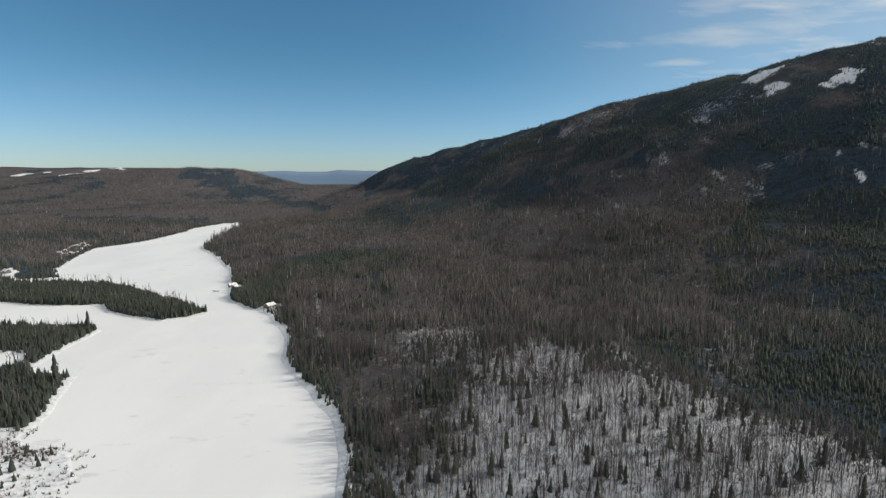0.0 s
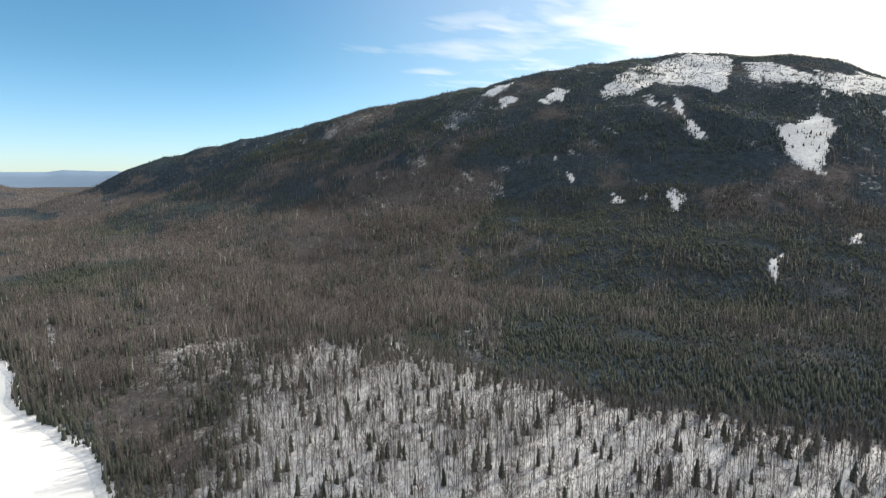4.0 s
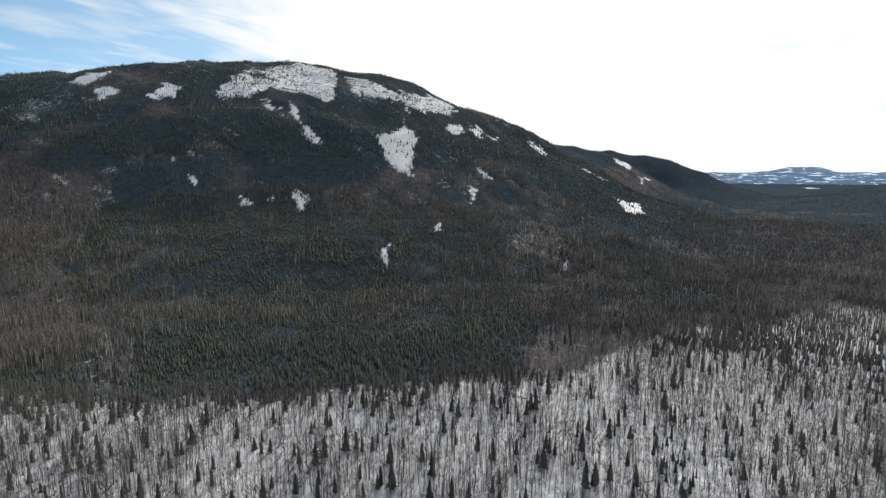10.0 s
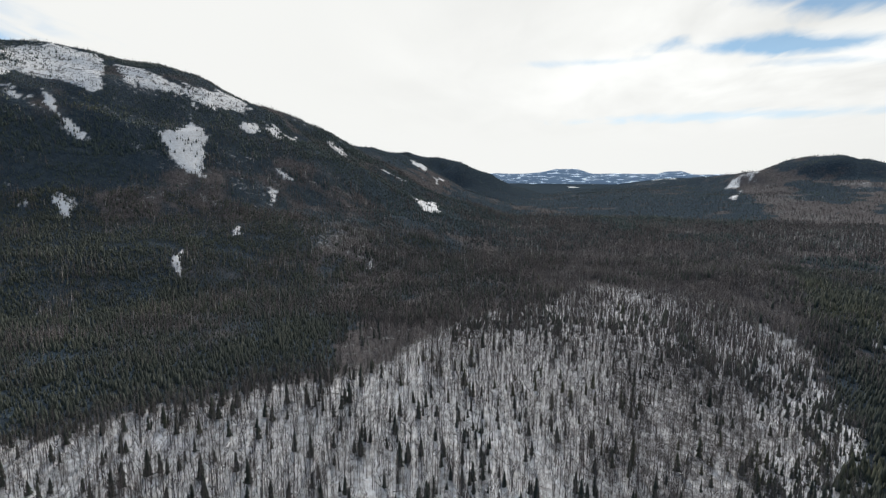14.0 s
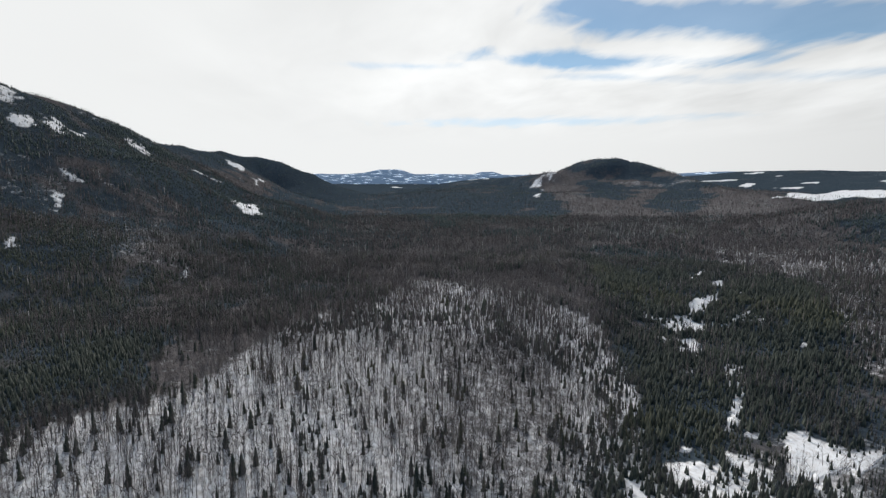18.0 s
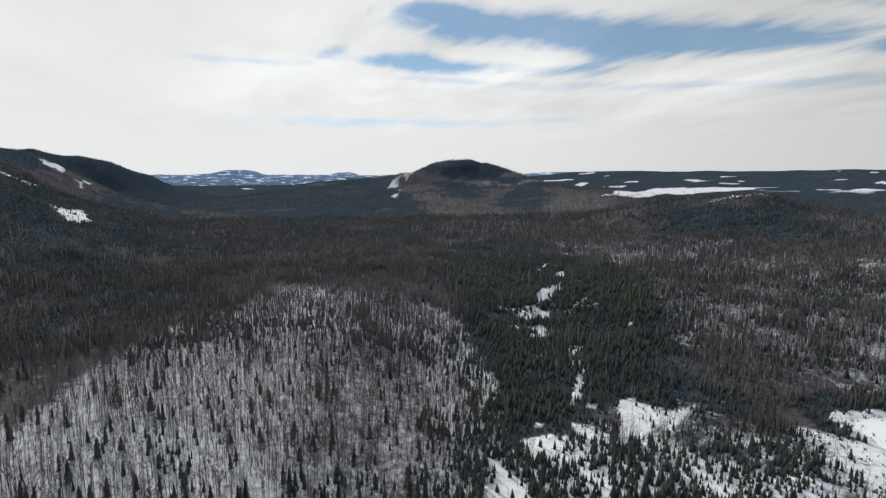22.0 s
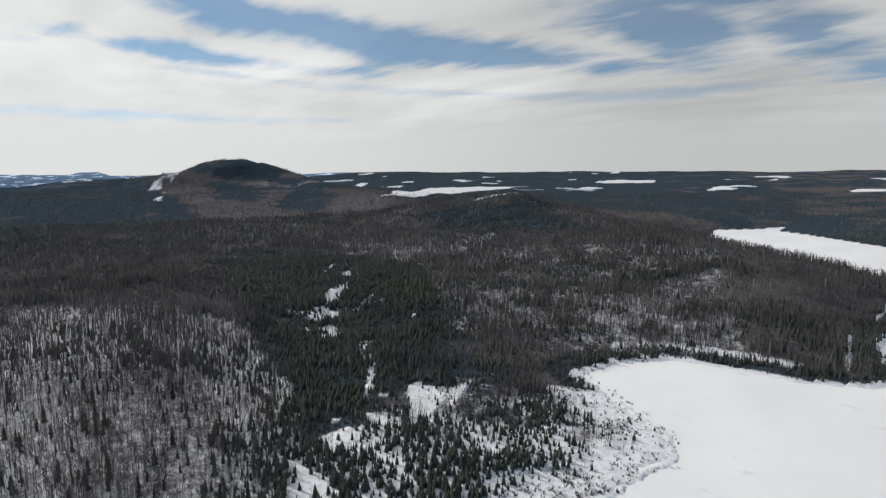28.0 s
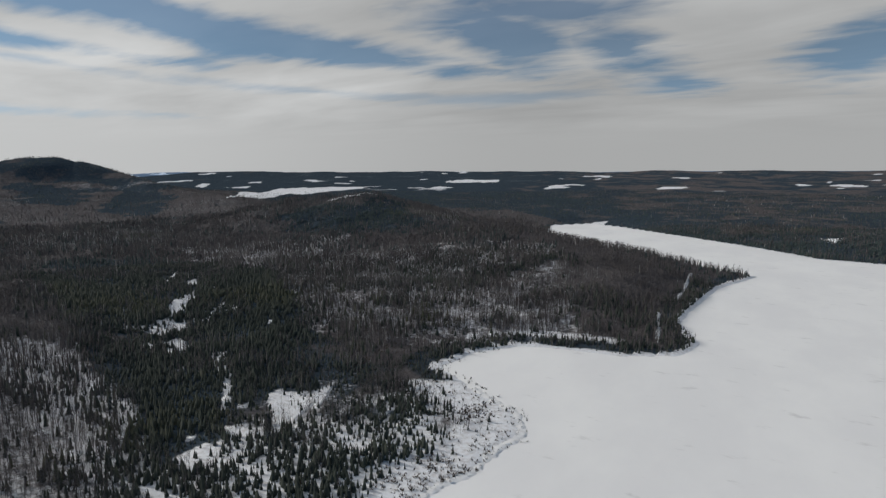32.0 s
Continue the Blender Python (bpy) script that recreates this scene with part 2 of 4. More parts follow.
def land_material():
    """Snow on the ground, and the mat of far woods where single trees can no longer be told apart; near, a thin mat
    also stands in for tree shade.
    """
    mat = bpy.data.materials.new("snowy_forest_floor")
    n, l = nodes_of(mat)
    woods = add(n, "ShaderNodeAttribute", attribute_name="woods").outputs["Fac"]
    spruce = add(n, "ShaderNodeAttribute", attribute_name="spruce").outputs["Fac"]
    rock = add(n, "ShaderNodeAttribute", attribute_name="rock").outputs["Fac"]
    litter_shade = noise_at(n, l, 0.35, 5.0, 0.7)
    stands = noise_at(n, l, 0.009, 5.0, 0.65)
    crowns = noise_at(n, l, 0.10, 4.0, 0.7)
    # Grey flecks are partly litter, partly the crowns' shade painted into the snow.
    snow = mixed(n, l, mapped(n, l, litter_shade, 0.4, 0.7), (0.80, 0.81, 0.83), (0.58, 0.56, 0.55))
    snow = mixed(n, l, maths(n, l, "MULTIPLY", rock, mapped(n, l, crowns, 0.52, 0.62)), snow, (0.15, 0.145, 0.145))
    brown = mixed(n, l, mapped(n, l, crowns, 0.3, 0.7), (0.072, 0.066, 0.067), (0.134, 0.123, 0.123))
    # Spruce mat tinted blue: the haze of distance is painted into its colour.
    green = mixed(n, l, mapped(n, l, crowns, 0.3, 0.7), (0.031, 0.045, 0.059), (0.056, 0.073, 0.089))
    which = mapped(n, l, maths(n, l, "ADD", spruce, maths(n, l, "MULTIPLY", maths(n, l, "SUBTRACT", stands, 0.5), 1.6)), 0.35, 0.65)
    trees = mixed(n, l, which, brown, green)
    speck = noise_at(n, l, 0.28, 3.0, 0.7)
    gap = maths(n, l, "ADD", woods, maths(n, l, "MULTIPLY", maths(n, l, "SUBTRACT", maths(n, l, "ADD", crowns, speck), 1.0), 0.55))
    c = mixed(n, l, mapped(n, l, gap, 0.3, 0.7), snow, trees)
    h = maths(n, l, "MULTIPLY", crowns, maths(n, l, "MULTIPLY", woods, 1.0))
    return finish(mat, n, l, c, 0.9, h, 0.8, 6.0, 0.0)


LAND = land_material()

# Haze before the farthest hills, put into their blue colour.
HAZE = bpy.data.materials.new("hazed_distant_hills")
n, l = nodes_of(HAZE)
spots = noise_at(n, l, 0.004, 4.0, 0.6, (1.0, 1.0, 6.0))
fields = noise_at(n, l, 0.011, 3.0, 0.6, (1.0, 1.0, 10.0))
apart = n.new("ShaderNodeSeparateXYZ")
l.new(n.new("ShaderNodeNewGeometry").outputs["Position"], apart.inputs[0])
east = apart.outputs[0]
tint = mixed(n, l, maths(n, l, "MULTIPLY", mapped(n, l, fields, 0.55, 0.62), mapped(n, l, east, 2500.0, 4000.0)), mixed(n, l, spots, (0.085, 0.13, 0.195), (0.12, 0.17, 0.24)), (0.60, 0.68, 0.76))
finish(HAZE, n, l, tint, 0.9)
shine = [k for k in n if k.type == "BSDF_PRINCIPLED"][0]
# The hills glow only to carry the brightness of that haze.
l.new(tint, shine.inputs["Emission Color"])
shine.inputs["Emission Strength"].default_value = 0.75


# ---- shape of the land ----
EYE = 135.0                      # height of the drone over the ice

# shore of the long lake, north arm, islands' roots and the southern bay (x, y)
LAKE = np.array([(-39, 203), (-59, 276), (-83, 314), (-111, 364), (-130, 431), (-163, 490), (-213, 539), (-235, 590),
                 (-285, 717), (-355, 841), (-418, 938), (-466, 1108), (-498, 1281), (-507, 1400), (-560, 1420), (-584, 1280),
                 (-563, 1193), (-565, 1015), (-595, 937), (-565, 840), (-516, 724), (-475, 668), (-520, 640), (-640, 620),
                 (-700, 420), (-640, 150), (-520, -200), (-480, -700), (-420, -1000), (-283, -1062), (-199, -1085),
                 (-114, -1202), (39, -1369), (190, -1526), (290, -1600), (370, -1500)], float)
LAKE2 = np.array([(330, -1300), (230, -1050), (100, -960), (-98, -863), (-50, -752), (-23, -596), (-19, -546), (-38, -487), (-25, -448),
                  (14, -428), (58, -425), (94, -417), (124, -380), (133, -339), (83, -306), (56, -291), (43, -265),
                  (51, -219), (64, -194), (40, -120), (12, -40), (-8, 40), (-22, 130)], float)
LAKE = np.vstack([LAKE, LAKE2])
# wooded spits on the west side: far one, middle one, near one
SPITS = [np.array([(-760, 660), (-520, 640), (-400, 622), (-330, 590), (-245, 520), (-216, 497), (-247, 468), (-315, 498),
                   (-335, 524), (-372, 520), (-470, 540), (-760, 540)], float),
         np.array([(-760, 450), (-363, 445), (-300, 448), (-285, 438), (-278, 402), (-276, 356), (-262, 338), (-236, 336), (-226, 312),
                   (-214, 280), (-206, 245), (-172, 240), (-158, 216), (-162, 190), (-230, 150), (-330, 120), (-760, 60)], float)]
POND = np.array([(-345, 384), (-300, 376), (-281, 350), (-300, 336), (-350, 340)], float)


def signed(poly, x, y):
    """Distance to a closed outline, positive outside."""
    d = np.full(x.shape, 1e18)
    inside = np.zeros(x.shape, bool)
    for (ax, ay), (bx, by) in zip(poly, np.roll(poly, -1, 0)):
        ex, ey = bx - ax, by - ay
        t = np.clip(((x - ax) * ex + (y - ay) * ey) / (ex * ex + ey * ey), 0, 1)
        d = np.minimum(d, (x - ax - t * ex) ** 2 + (y - ay - t * ey) ** 2)
        if ay != by:
            inside ^= ((ay > y) != (by > y)) & (x < ax + (y - ay) / ey * ex)
    return np.where(inside, -1, 1) * np.sqrt(d)


TABLE = np.random.RandomState(7).rand(256, 256)


def value(x, y):
    xi, yi = np.floor(x).astype(int), np.floor(y).astype(int)
    u, v = x - xi, y - yi
    u, v = u * u * (3 - 2 * u), v * v * (3 - 2 * v)
    g = lambda a, b: TABLE[(xi + a) % 256, (yi + b) % 256]
    return (g(0, 0) * (1 - u) + g(1, 0) * u) * (1 - v) + (g(0, 1) * (1 - u) + g(1, 1) * u) * v


def fbm(x, y, size, octaves=4):
    """Smooth noise about zero, within about one."""
    total, amp, norm = 0, 1.0, 0
    for k in range(octaves):
        total = total + amp * (value(x / size + 17.3 * k, y / size + 5.1 * k) - 0.5)
        norm += amp
        amp, size = amp * 0.5, size * 0.5
    return 2 * total / norm


def smooth(a, b, v):
    t = np.clip((v - a) / (b - a), 0, 1)
    return t * t * (3 - 2 * t)


def shore(x, y):
    d = signed(LAKE, x, y)
    for s in SPITS:
        d = np.maximum(d, -signed(s, x, y))
    d = np.minimum(d, signed(POND, x, y))
    return d + 4 * fbm(x, y, 40, 3)


# crest lines: bearing (degrees, clockwise from north), range, and the angle at which the drone sees the tree tops
MASSIF = [(-10.5, 2300, -3.60), (-7.0, 2180, -1.20), (-4.9, 2114, -0.71), (-2.6, 2039, 1.52), (0.9, 1928, 2.58), (6.7, 1753, 3.6), (12.3, 1607, 5.45), (17.6, 1500, 6.5), (22.7, 1451, 7.4), (27.3, 1407, 8.2), (28.0, 1387, 7.96), (31.5, 1338, 9.09), (34.9, 1303, 10.00), (40.1, 1289, 10.29), (45.8, 1288,
          10.52), (50.8, 1306, 10.8), (53.4, 1317, 10.5), (55.6, 1339, 9.2), (57.8, 1349, 8.5), (60.9, 1388, 7.4), (64.1, 1438, 6.7), (67.4, 1513, 4.9),
          (70.8, 1625, 3.3), (74.3, 1773, 2.79), (76.5, 1900, 2.50)]
SHOULDER = [(73.0, 2700, 2.50), (76.5, 2711, 2.21), (78.8, 2725, 2.41), (81.8, 2698, 1.81), (83.6, 2634, 1.39), (85.6, 2556, 0.31), (88.0, 2500, -2.00), (90.0,
            2400, -3.20)]
SOUTH = [(101.0, 3000, -1.00), (107.0, 2850, -0.40), (110.7, 2571, -0.13), (111.9, 2488, 0.22), (112.8, 2527, 0.02), (114.2, 2591, 0.45), (115.1, 2631, 0.8), (116.0, 2670, 0.93), (116.9, 2670, 1.61), (118.1, 2671, 1.59), (119.1, 2648, 1.02), (120.1, 2620, 1.09), (121.9, 2574, 0.31), (123.6, 2446,
         -0.15), (127.9, 2100, -1.10), (132.4, 1800, -1.90), (135.5, 1600, -4.00)]
KNOB = [(136, 1450, -4.5), (139.9, 1350, -2.1), (146.6, 1300, -1.2), (149.4, 1250, -2.7), (152, 1150, -4.2), (157, 1050, -5.6),
        (164, 900, -6.1), (170, 820, -7.3), (176.4, 740, -8.8), (181, 690, -10.5)]
WEST = [(-45, 3000, -0.5), (-38, 3000, -0.4), (-35.4, 3000, -0.05), (-26.3, 2900, 0.48), (-22.5, 2900, 0.55), (-19.9, 2900, -0.7),
        (-15.2, 2700, -2.0), (-11.3, 2500, -3.0)]
BLUE = [(-24, 4600, -0.1), (-19.9, 4600, 0.13), (-15.7, 4600, 0.25), (-12.9, 4600, 0.03), (-10.7, 4600, 0.32), (-5.5, 4600, 0.2), (4, 4600, 0.1)]
SNOWY = [(84, 4550, 0.1), (88, 4550, 0.2), (90, 4550, 0.12), (92.3, 4550, 0.30), (94, 4550, 0.62), (96.1, 4550, 0.66), (97.6, 4550, 0.15), (103.4, 4400, 0.05),
         (104.6, 4400, 0.42), (105.8, 4400, 0.42), (107.3, 4400, 0.0), (110.7, 4500, 0.0)]


def crest(points, trees):
    p = np.array(points, float)
    a = np.radians(p[:, 0])
    return np.stack([p[:, 1] * np.sin(a), p[:, 1] * np.cos(a), EYE + p[:, 1] * np.tan(np.radians(p[:, 2])) - trees], 1)


def ridge(x, y, line, width):
    out = np.zeros(x.shape)
    for a, b in zip(line[:-1], line[1:]):
        e = b[:2] - a[:2]
        t = np.clip(((x - a[0]) * e[0] + (y - a[1]) * e[1]) / (e @ e), 0, 1)
        top = a[2] + t * (b[2] - a[2])
        d = np.hypot(x - a[0] - t * e[0], y - a[1] - t * e[1]) / np.clip(top * width, 260, 1150)
        d = np.clip(d, 0, 1)
        out = np.maximum(out, top * (0.5 * np.cos(d * np.pi / 2) ** 2 + 0.5 * (1 - d)))
    return out


RIDGES = [(crest(MASSIF, 2.5), 2.15), (crest(SHOULDER, 8), 2.6), (crest(SOUTH, 8), 2.5), (crest(SOUTH, 8) * (1, 1, 0.62), 12), (crest(KNOB, 9), 2.9), (crest(WEST, 8), 5)]


def ground(x, y):
    x, y = np.asarray(x, float), np.asarray(y, float)
    d = shore(x, y)
    r = np.hypot(x, y)
    bearing = np.degrees(np.arctan2(x, y))
    low = 24 * (1 - np.exp(-np.maximum(d, 0) / 130)) + 8 * np.exp(-((x - 260) ** 2 + (y - 60) ** 2) / 150 ** 2)
    swamp = np.exp(-((x - 190) ** 2 + (y + 230) ** 2) / 150 ** 2) + np.exp(-((x - 330) ** 2 + (y + 290) ** 2) / 140 ** 2)
    low = low * (1 - 0.8 * np.clip(swamp, 0, 1))
    gap = smooth(-25, -18, bearing) * (1 - smooth(-4, 1, bearing)) + 0.7 * smooth(85, 88, bearing) * (1 - smooth(99, 106, bearing))
    far = (98 + 48 * smooth(122, 130, bearing % 360)) * np.clip((r - 1500) / 3350, 0, 1) ** 2 * (1 - 0.9 * gap)
    h = 0
    for line, width in RIDGES:
        rise = ridge(x, y, line, width)
        h = np.maximum(h, rise) + 0.12 * np.minimum(h, rise)
    rough = np.clip(h / 150, 0, 1)
    h = np.maximum(h, far) + low * (1 - smooth(20, 90, h)) + rough * (14 * fbm(x, y, 260, 4) - 24 * np.abs(fbm(x + 900, y, 190, 3)) + 8)
    h = h + (2.5 * fbm(x, y, 160, 3) + 15 * (1 - 0.7 * gap) * smooth(1600, 3000, r) * fbm(x, y, 420, 4)) * smooth(20, 120, d)
    land = np.clip(d / 70, 0, 1) ** 0.7
    bay = (x > 20) * (x < 200) * (y > -400) * (y < -150)
    h = h + bay * (np.clip(1 - d / 70, 0, 1) * 1.4 * fbm(x, y, 9, 2) + 2.4 * np.exp(-((d - 6) / 4) ** 2)) * np.clip(d, 0, 1)
    return np.where(d > 0, 0.6 + h * land, np.maximum(-4, 0.6 + d * 0.4))


# ---- plan of the woods ----
# openings: bearing, range, half breadth, half depth
KNOB_CLIFF = [(145.3, 1290, 39, 14)]
# stands that stand out: outlines by bearing and range, traced to fit the camera's view
STAND_PLAN = []
STAND_PLAN.append(("brown", [(-3.2, 1160), (5.2, 979), (11.5, 1050), (23.3, 903), (30.8, 855), (30.2, 780), (25.4, 642), (27.6, 471), (30.0, 390), (25.1, 342), (17.4, 360), (8.2, 369), (-5.6, 320)]))
STAND_PLAN.append(("spruce", [(-2.7, 1764), (5.3, 1452), (14.9, 1307), (28.6, 1071), (39.6, 927), (39.7, 855), (31.4, 858), (23.3, 912), (11.0, 1065), (5.2, 988), (-3.2, 1175)]))
STAND_PLAN.append(("brown", [(7.6, 1468), (11.4, 1435), (17.0, 1379), (18.6, 1339), (14.9, 1323), (9.9, 1395)]))
STAND_PLAN.append(("mixed", [(9.7, 1176), (15.8, 1158), (23.4, 1050), (28.0, 1008), (25.6, 954), (18.9, 1005), (13.6, 1077)]))
STAND_PLAN.append(("ledge", [(23.4, 1107), (28.0, 1086), (31.4, 1005), (30.8, 969), (25.6, 987)]))
STAND_PLAN.append(("ledge", [(36.1, 948), (39.6, 975), (42.0, 930), (40.3, 894), (36.7, 900)]))
STAND_PLAN.append(("ledge", [(33.8, 876), (40.8, 876), (43.2, 834), (40.3, 798), (35.5, 807)]))
STAND_PLAN.append(("dense", [(31.4, 837), (36.1, 792), (41.0, 723), (49.2, 685), (54.7, 757), (64.1, 678), (69.9, 603), (70.4, 321), (68.6, 270), (62.1, 260), (53.0, 250), (31.3, 288), (30.7, 390), (27.6, 522), (27.7, 633), (30.8, 762)]))
STAND_PLAN.append(("mixed", [(27.7, 633), (33.8, 645), (37.4, 528), (36.3, 384), (30.7, 390), (27.6, 522)]))
STAND_PLAN.append(("mixed", [(49.2, 727), (52.5, 769), (55.2, 760), (54.8, 685), (50.4, 658)]))
STAND_PLAN.append(("ledge", [(61.9, 983), (65.7, 987), (68.1, 906), (64.7, 822), (61.2, 863)]))
STAND_PLAN.append(("frost", [(25.4, 360), (27.6, 384), (30.7, 390), (31.1, 303), (28.7, 288), (26.2, 309)]))
STAND_PLAN.append(("frost", [(43.9, 498), (46.6, 511), (47.6, 463), (45.6, 433)]))
STAND_PLAN.append(("mixed", [(66.4, 836), (83.0, 992), (92.8, 1388), (95.9, 752), (88.4, 435), (75.6, 394), (68.1, 551)]))
STAND_PLAN.append(("frost", [(67.2, 686), (73.3, 807), (75.7, 709), (75.4, 601), (69.8, 579)]))
STAND_PLAN.append(("brown", [(72.6, 309), (74.6, 363), (83.9, 371), (86.7, 345), (82.3, 269), (74.5, 246), (72.1, 264)]))
STAND_PLAN.append(("spruce", [(68.3, 272), (70.2, 315), (72.4, 267), (71.3, 252), (69.2, 248)]))
STAND_PLAN.append(("spruce", [(73.2, 1310), (82.6, 1640), (89.5, 2266), (91.1, 1218), (83.2, 784), (75.7, 945)]))
STAND_PLAN.append(("spruce", [(86.5, 2449), (110.5, 2417), (114.3, 1635), (102.1, 1075), (90.7, 2042)]))
STAND_PLAN.append(("brown", [(93.8, 862), (101.1, 1087), (118.5, 808), (120.6, 446), (109.6, 411), (98.3, 497)]))
STAND_PLAN.append(("brown", [(92.6, 602), (97.0, 891), (112.8, 934), (124.1, 666), (123.6, 476), (110.8, 554), (100.1, 571), (91.8, 446)]))
STAND_PLAN.append(("thicket", [(86.2, 333), (90.6, 433), (100.1, 553), (110.9, 542), (120.7, 463), (126.6, 367), (127.7, 259), (125.1, 221), (115.9, 331), (102.1, 398), (89.9, 316)]))
STAND_PLAN.append(("thicket", [(128.1, 971), (145.2, 1032), (148.5, 461), (142.0, 457), (137.5, 589), (130.4, 723)]))
STAND_PLAN.append(("mixed", [(85.0, 518), (93.3, 568), (96.5, 407), (90.7, 372)]))
STAND_PLAN.append(("brown", [(111.3, 2392), (118.4, 2467), (125.0, 2278), (132.9, 1706), (138.4, 1230), (133.9, 946), (113.4, 905)]))
STAND_PLAN.append(("spruce", [(102.1, 4740), (110.2, 2463), (114.5, 1665), (113.0, 1240), (103.6, 1301), (97.0, 1659)]))
STAND_PLAN.append(("spruce", [(114.3, 2521), (117.2, 2602), (120.8, 2556), (124.4, 2358), (125.0, 2246), (117.2, 2450), (114.3, 2473)]))
STAND_PLAN.append(("dense", [(114.9, 2393), (118.4, 2435), (120.9, 2084), (119.6, 1747), (116.2, 1946)]))
STAND_PLAN.append(("dense", [(121.7, 1852), (123.2, 2317), (126.2, 2159), (127.6, 1903), (126.0, 1550), (122.5, 1573)]))
STAND_PLAN.append(("frost", [(113.4, 1073), (115.4, 1217), (122.5, 1365), (127.5, 1239), (127.8, 1023), (120.7, 933), (114.5, 978)]))
STAND_PLAN.append(("dense", [(137.9, 1189), (140.5, 1239), (143.0, 1281), (148.9, 1284), (150.9, 1310), (152.1, 1155), (154.7, 1079), (158.1, 1012), (157.3, 883), (153.3, 967), (146.6, 1044), (140.3, 1100)]))
STAND_PLAN.append(("frost", [(151.9, 1185), (154.9, 1184), (157.2, 1258), (157.1, 1090), (153.8, 1076)]))
STAND_PLAN.append(("thicket", [(138.8, 888), (154.6, 808), (168.0, 791), (173.7, 468), (160.6, 419), (148.9, 435), (141.7, 538)]))
STAND_PLAN.append(("frost", [(152.4, 615), (155.5, 647), (160.2, 641), (160.2, 614), (154.8, 589)]))
STAND_PLAN.append(("frost", [(165.3, 600), (169.2, 660), (173.2, 657), (173.6, 609), (168.4, 554)]))
STAND_PLAN.append(("frost", [(146.0, 475), (152.1, 467), (157.3, 456), (156.1, 422), (149.7, 417)]))
STAND_PLAN.append(("spruce", [(158.9, 613), (164.2, 695), (168.7, 744), (168.9, 705), (163.3, 614), (160.0, 572)]))
STAND_PLAN.append(("dense", [(116.0, 759), (126.7, 812), (138.4, 659), (142.1, 481), (150.5, 372), (148.5, 317), (138.1, 388), (128.2, 572), (126.1, 493), (119.4, 529)]))
STAND_PLAN.append(("mixed", [(140.3, 420), (149.6, 423), (156.6, 392), (154.2, 336), (146.6, 312)]))
STAND_PLAN.append(("spruce", [(121.0, 440), (125.0, 456), (129.0, 371), (128.6, 308), (124.1, 348)]))
STAND_PLAN.append(("dense", [(126.9, 334), (134.3, 347), (135.4, 260), (129.4, 239), (128.8, 175), (124.9, 179), (125.6, 252)]))
STAND_PLAN.append(("marsh", [(128.2, 208), (136.6, 255), (141.2, 264), (151.8, 289), (157.5, 326), (160.0, 279), (164.0, 252), (161.2, 213), (129.6, 172)]))
STAND_PLAN.append(("dense", [(146.9, 300), (152.1, 298), (158.1, 284), (158.6, 269), (152.5, 265), (147.6, 277)]))
STAND_PLAN.append(("spruce", [(-26.3, 2800), (-22.0, 2864), (-17.9, 2368), (-21.6, 2304), (-25.0, 2488)]))
STAND_PLAN.append(("frost", [(-29.7, 2448), (-26.9, 2600), (-24.7, 2576), (-24.3, 2416), (-28.3, 2336)]))
STAND_PLAN.append(("spruce", [(-36.8, 1888), (-31.1, 1624), (-23.7, 1576), (-26.7, 1320), (-34.6, 1344)]))
STAND_PLAN.append(("spruce", [(-17.4, 2288), (-11.3, 1848), (-12.5, 1632), (-16.3, 1824)]))
STAND_PLAN.append(("brown", [(-20.2, 777), (-8.4, 558), (2.0, 351), (-4.7, 264), (-10.0, 219), (-13.1, 273), (-16.9, 414)]))
STAND_PLAN.append(("spruce", [(-0.9, 316), (1.0, 340), (4.7, 319), (4.1, 280), (0.4, 277)]))
STAND_PLAN.append(("dense", [(15.3, 334), (21.3, 364), (25.6, 319), (20.5, 298), (16.5, 316)]))
STAND_PLAN.append(("spruce", [(167.1, 1671), (177.1, 1543), (187.8, 1304), (194.5, 1201), (194.7, 1117), (188.2, 1136), (178.5, 1296), (170.6, 1586)]))
STAND_PLAN.append(("mixed", [(172.3, 2059), (178.1, 2777), (186.5, 2488), (192.7, 3077), (193.4, 1862), (185.2, 1558), (177.0, 1631)]))
STAND_PLAN.append(("spruce", [(150.1, 2570), (158.3, 2704), (166.5, 2543), (171.9, 2899), (171.7, 2195), (164.7, 1781), (157.6, 1872)]))

# open snow: the summit's ledges, slides on the face, the far cliff, the bog along the brook; also traced to fit the
# camera's view
SNOW_PLAN = []
SNOW_PLAN.append([(39.5, 1029), (41.3, 1128), (45.8, 1268), (50.7, 1284), (51.3, 1174), (50.7, 1018), (49.9, 982), (47.9, 1051), (44.8, 1075), (43.1, 1017), (40.8, 1005)])
SNOW_PLAN.append([(43.1, 996), (44.5, 987), (46.0, 946), (47.6, 922), (47.2, 910), (45.7, 925), (44.0, 969)])
SNOW_PLAN.append([(46.5, 991), (47.3, 958), (47.6, 919), (46.7, 922)])
SNOW_PLAN.append([(47.5, 913), (48.3, 913), (49.7, 880), (48.9, 883)])
SNOW_PLAN.append([(52.0, 1177), (55.1, 1135), (57.2, 1103), (59.7, 1124), (61.6, 1157), (63.4, 1118), (62.7, 1094), (59.8, 1028), (58.3, 1031), (57.5, 1064), (55.7, 1061), (54.2, 1042), (52.8, 1060)])
SNOW_PLAN.append([(55.2, 898), (57.0, 929), (57.7, 947), (57.9, 986), (58.5, 947), (59.8, 929), (59.1, 887), (59.0, 815), (57.7, 815), (56.1, 836), (55.5, 871)])
SNOW_PLAN.append([(62.5, 1013), (64.2, 1059), (64.3, 1023), (62.9, 995)])
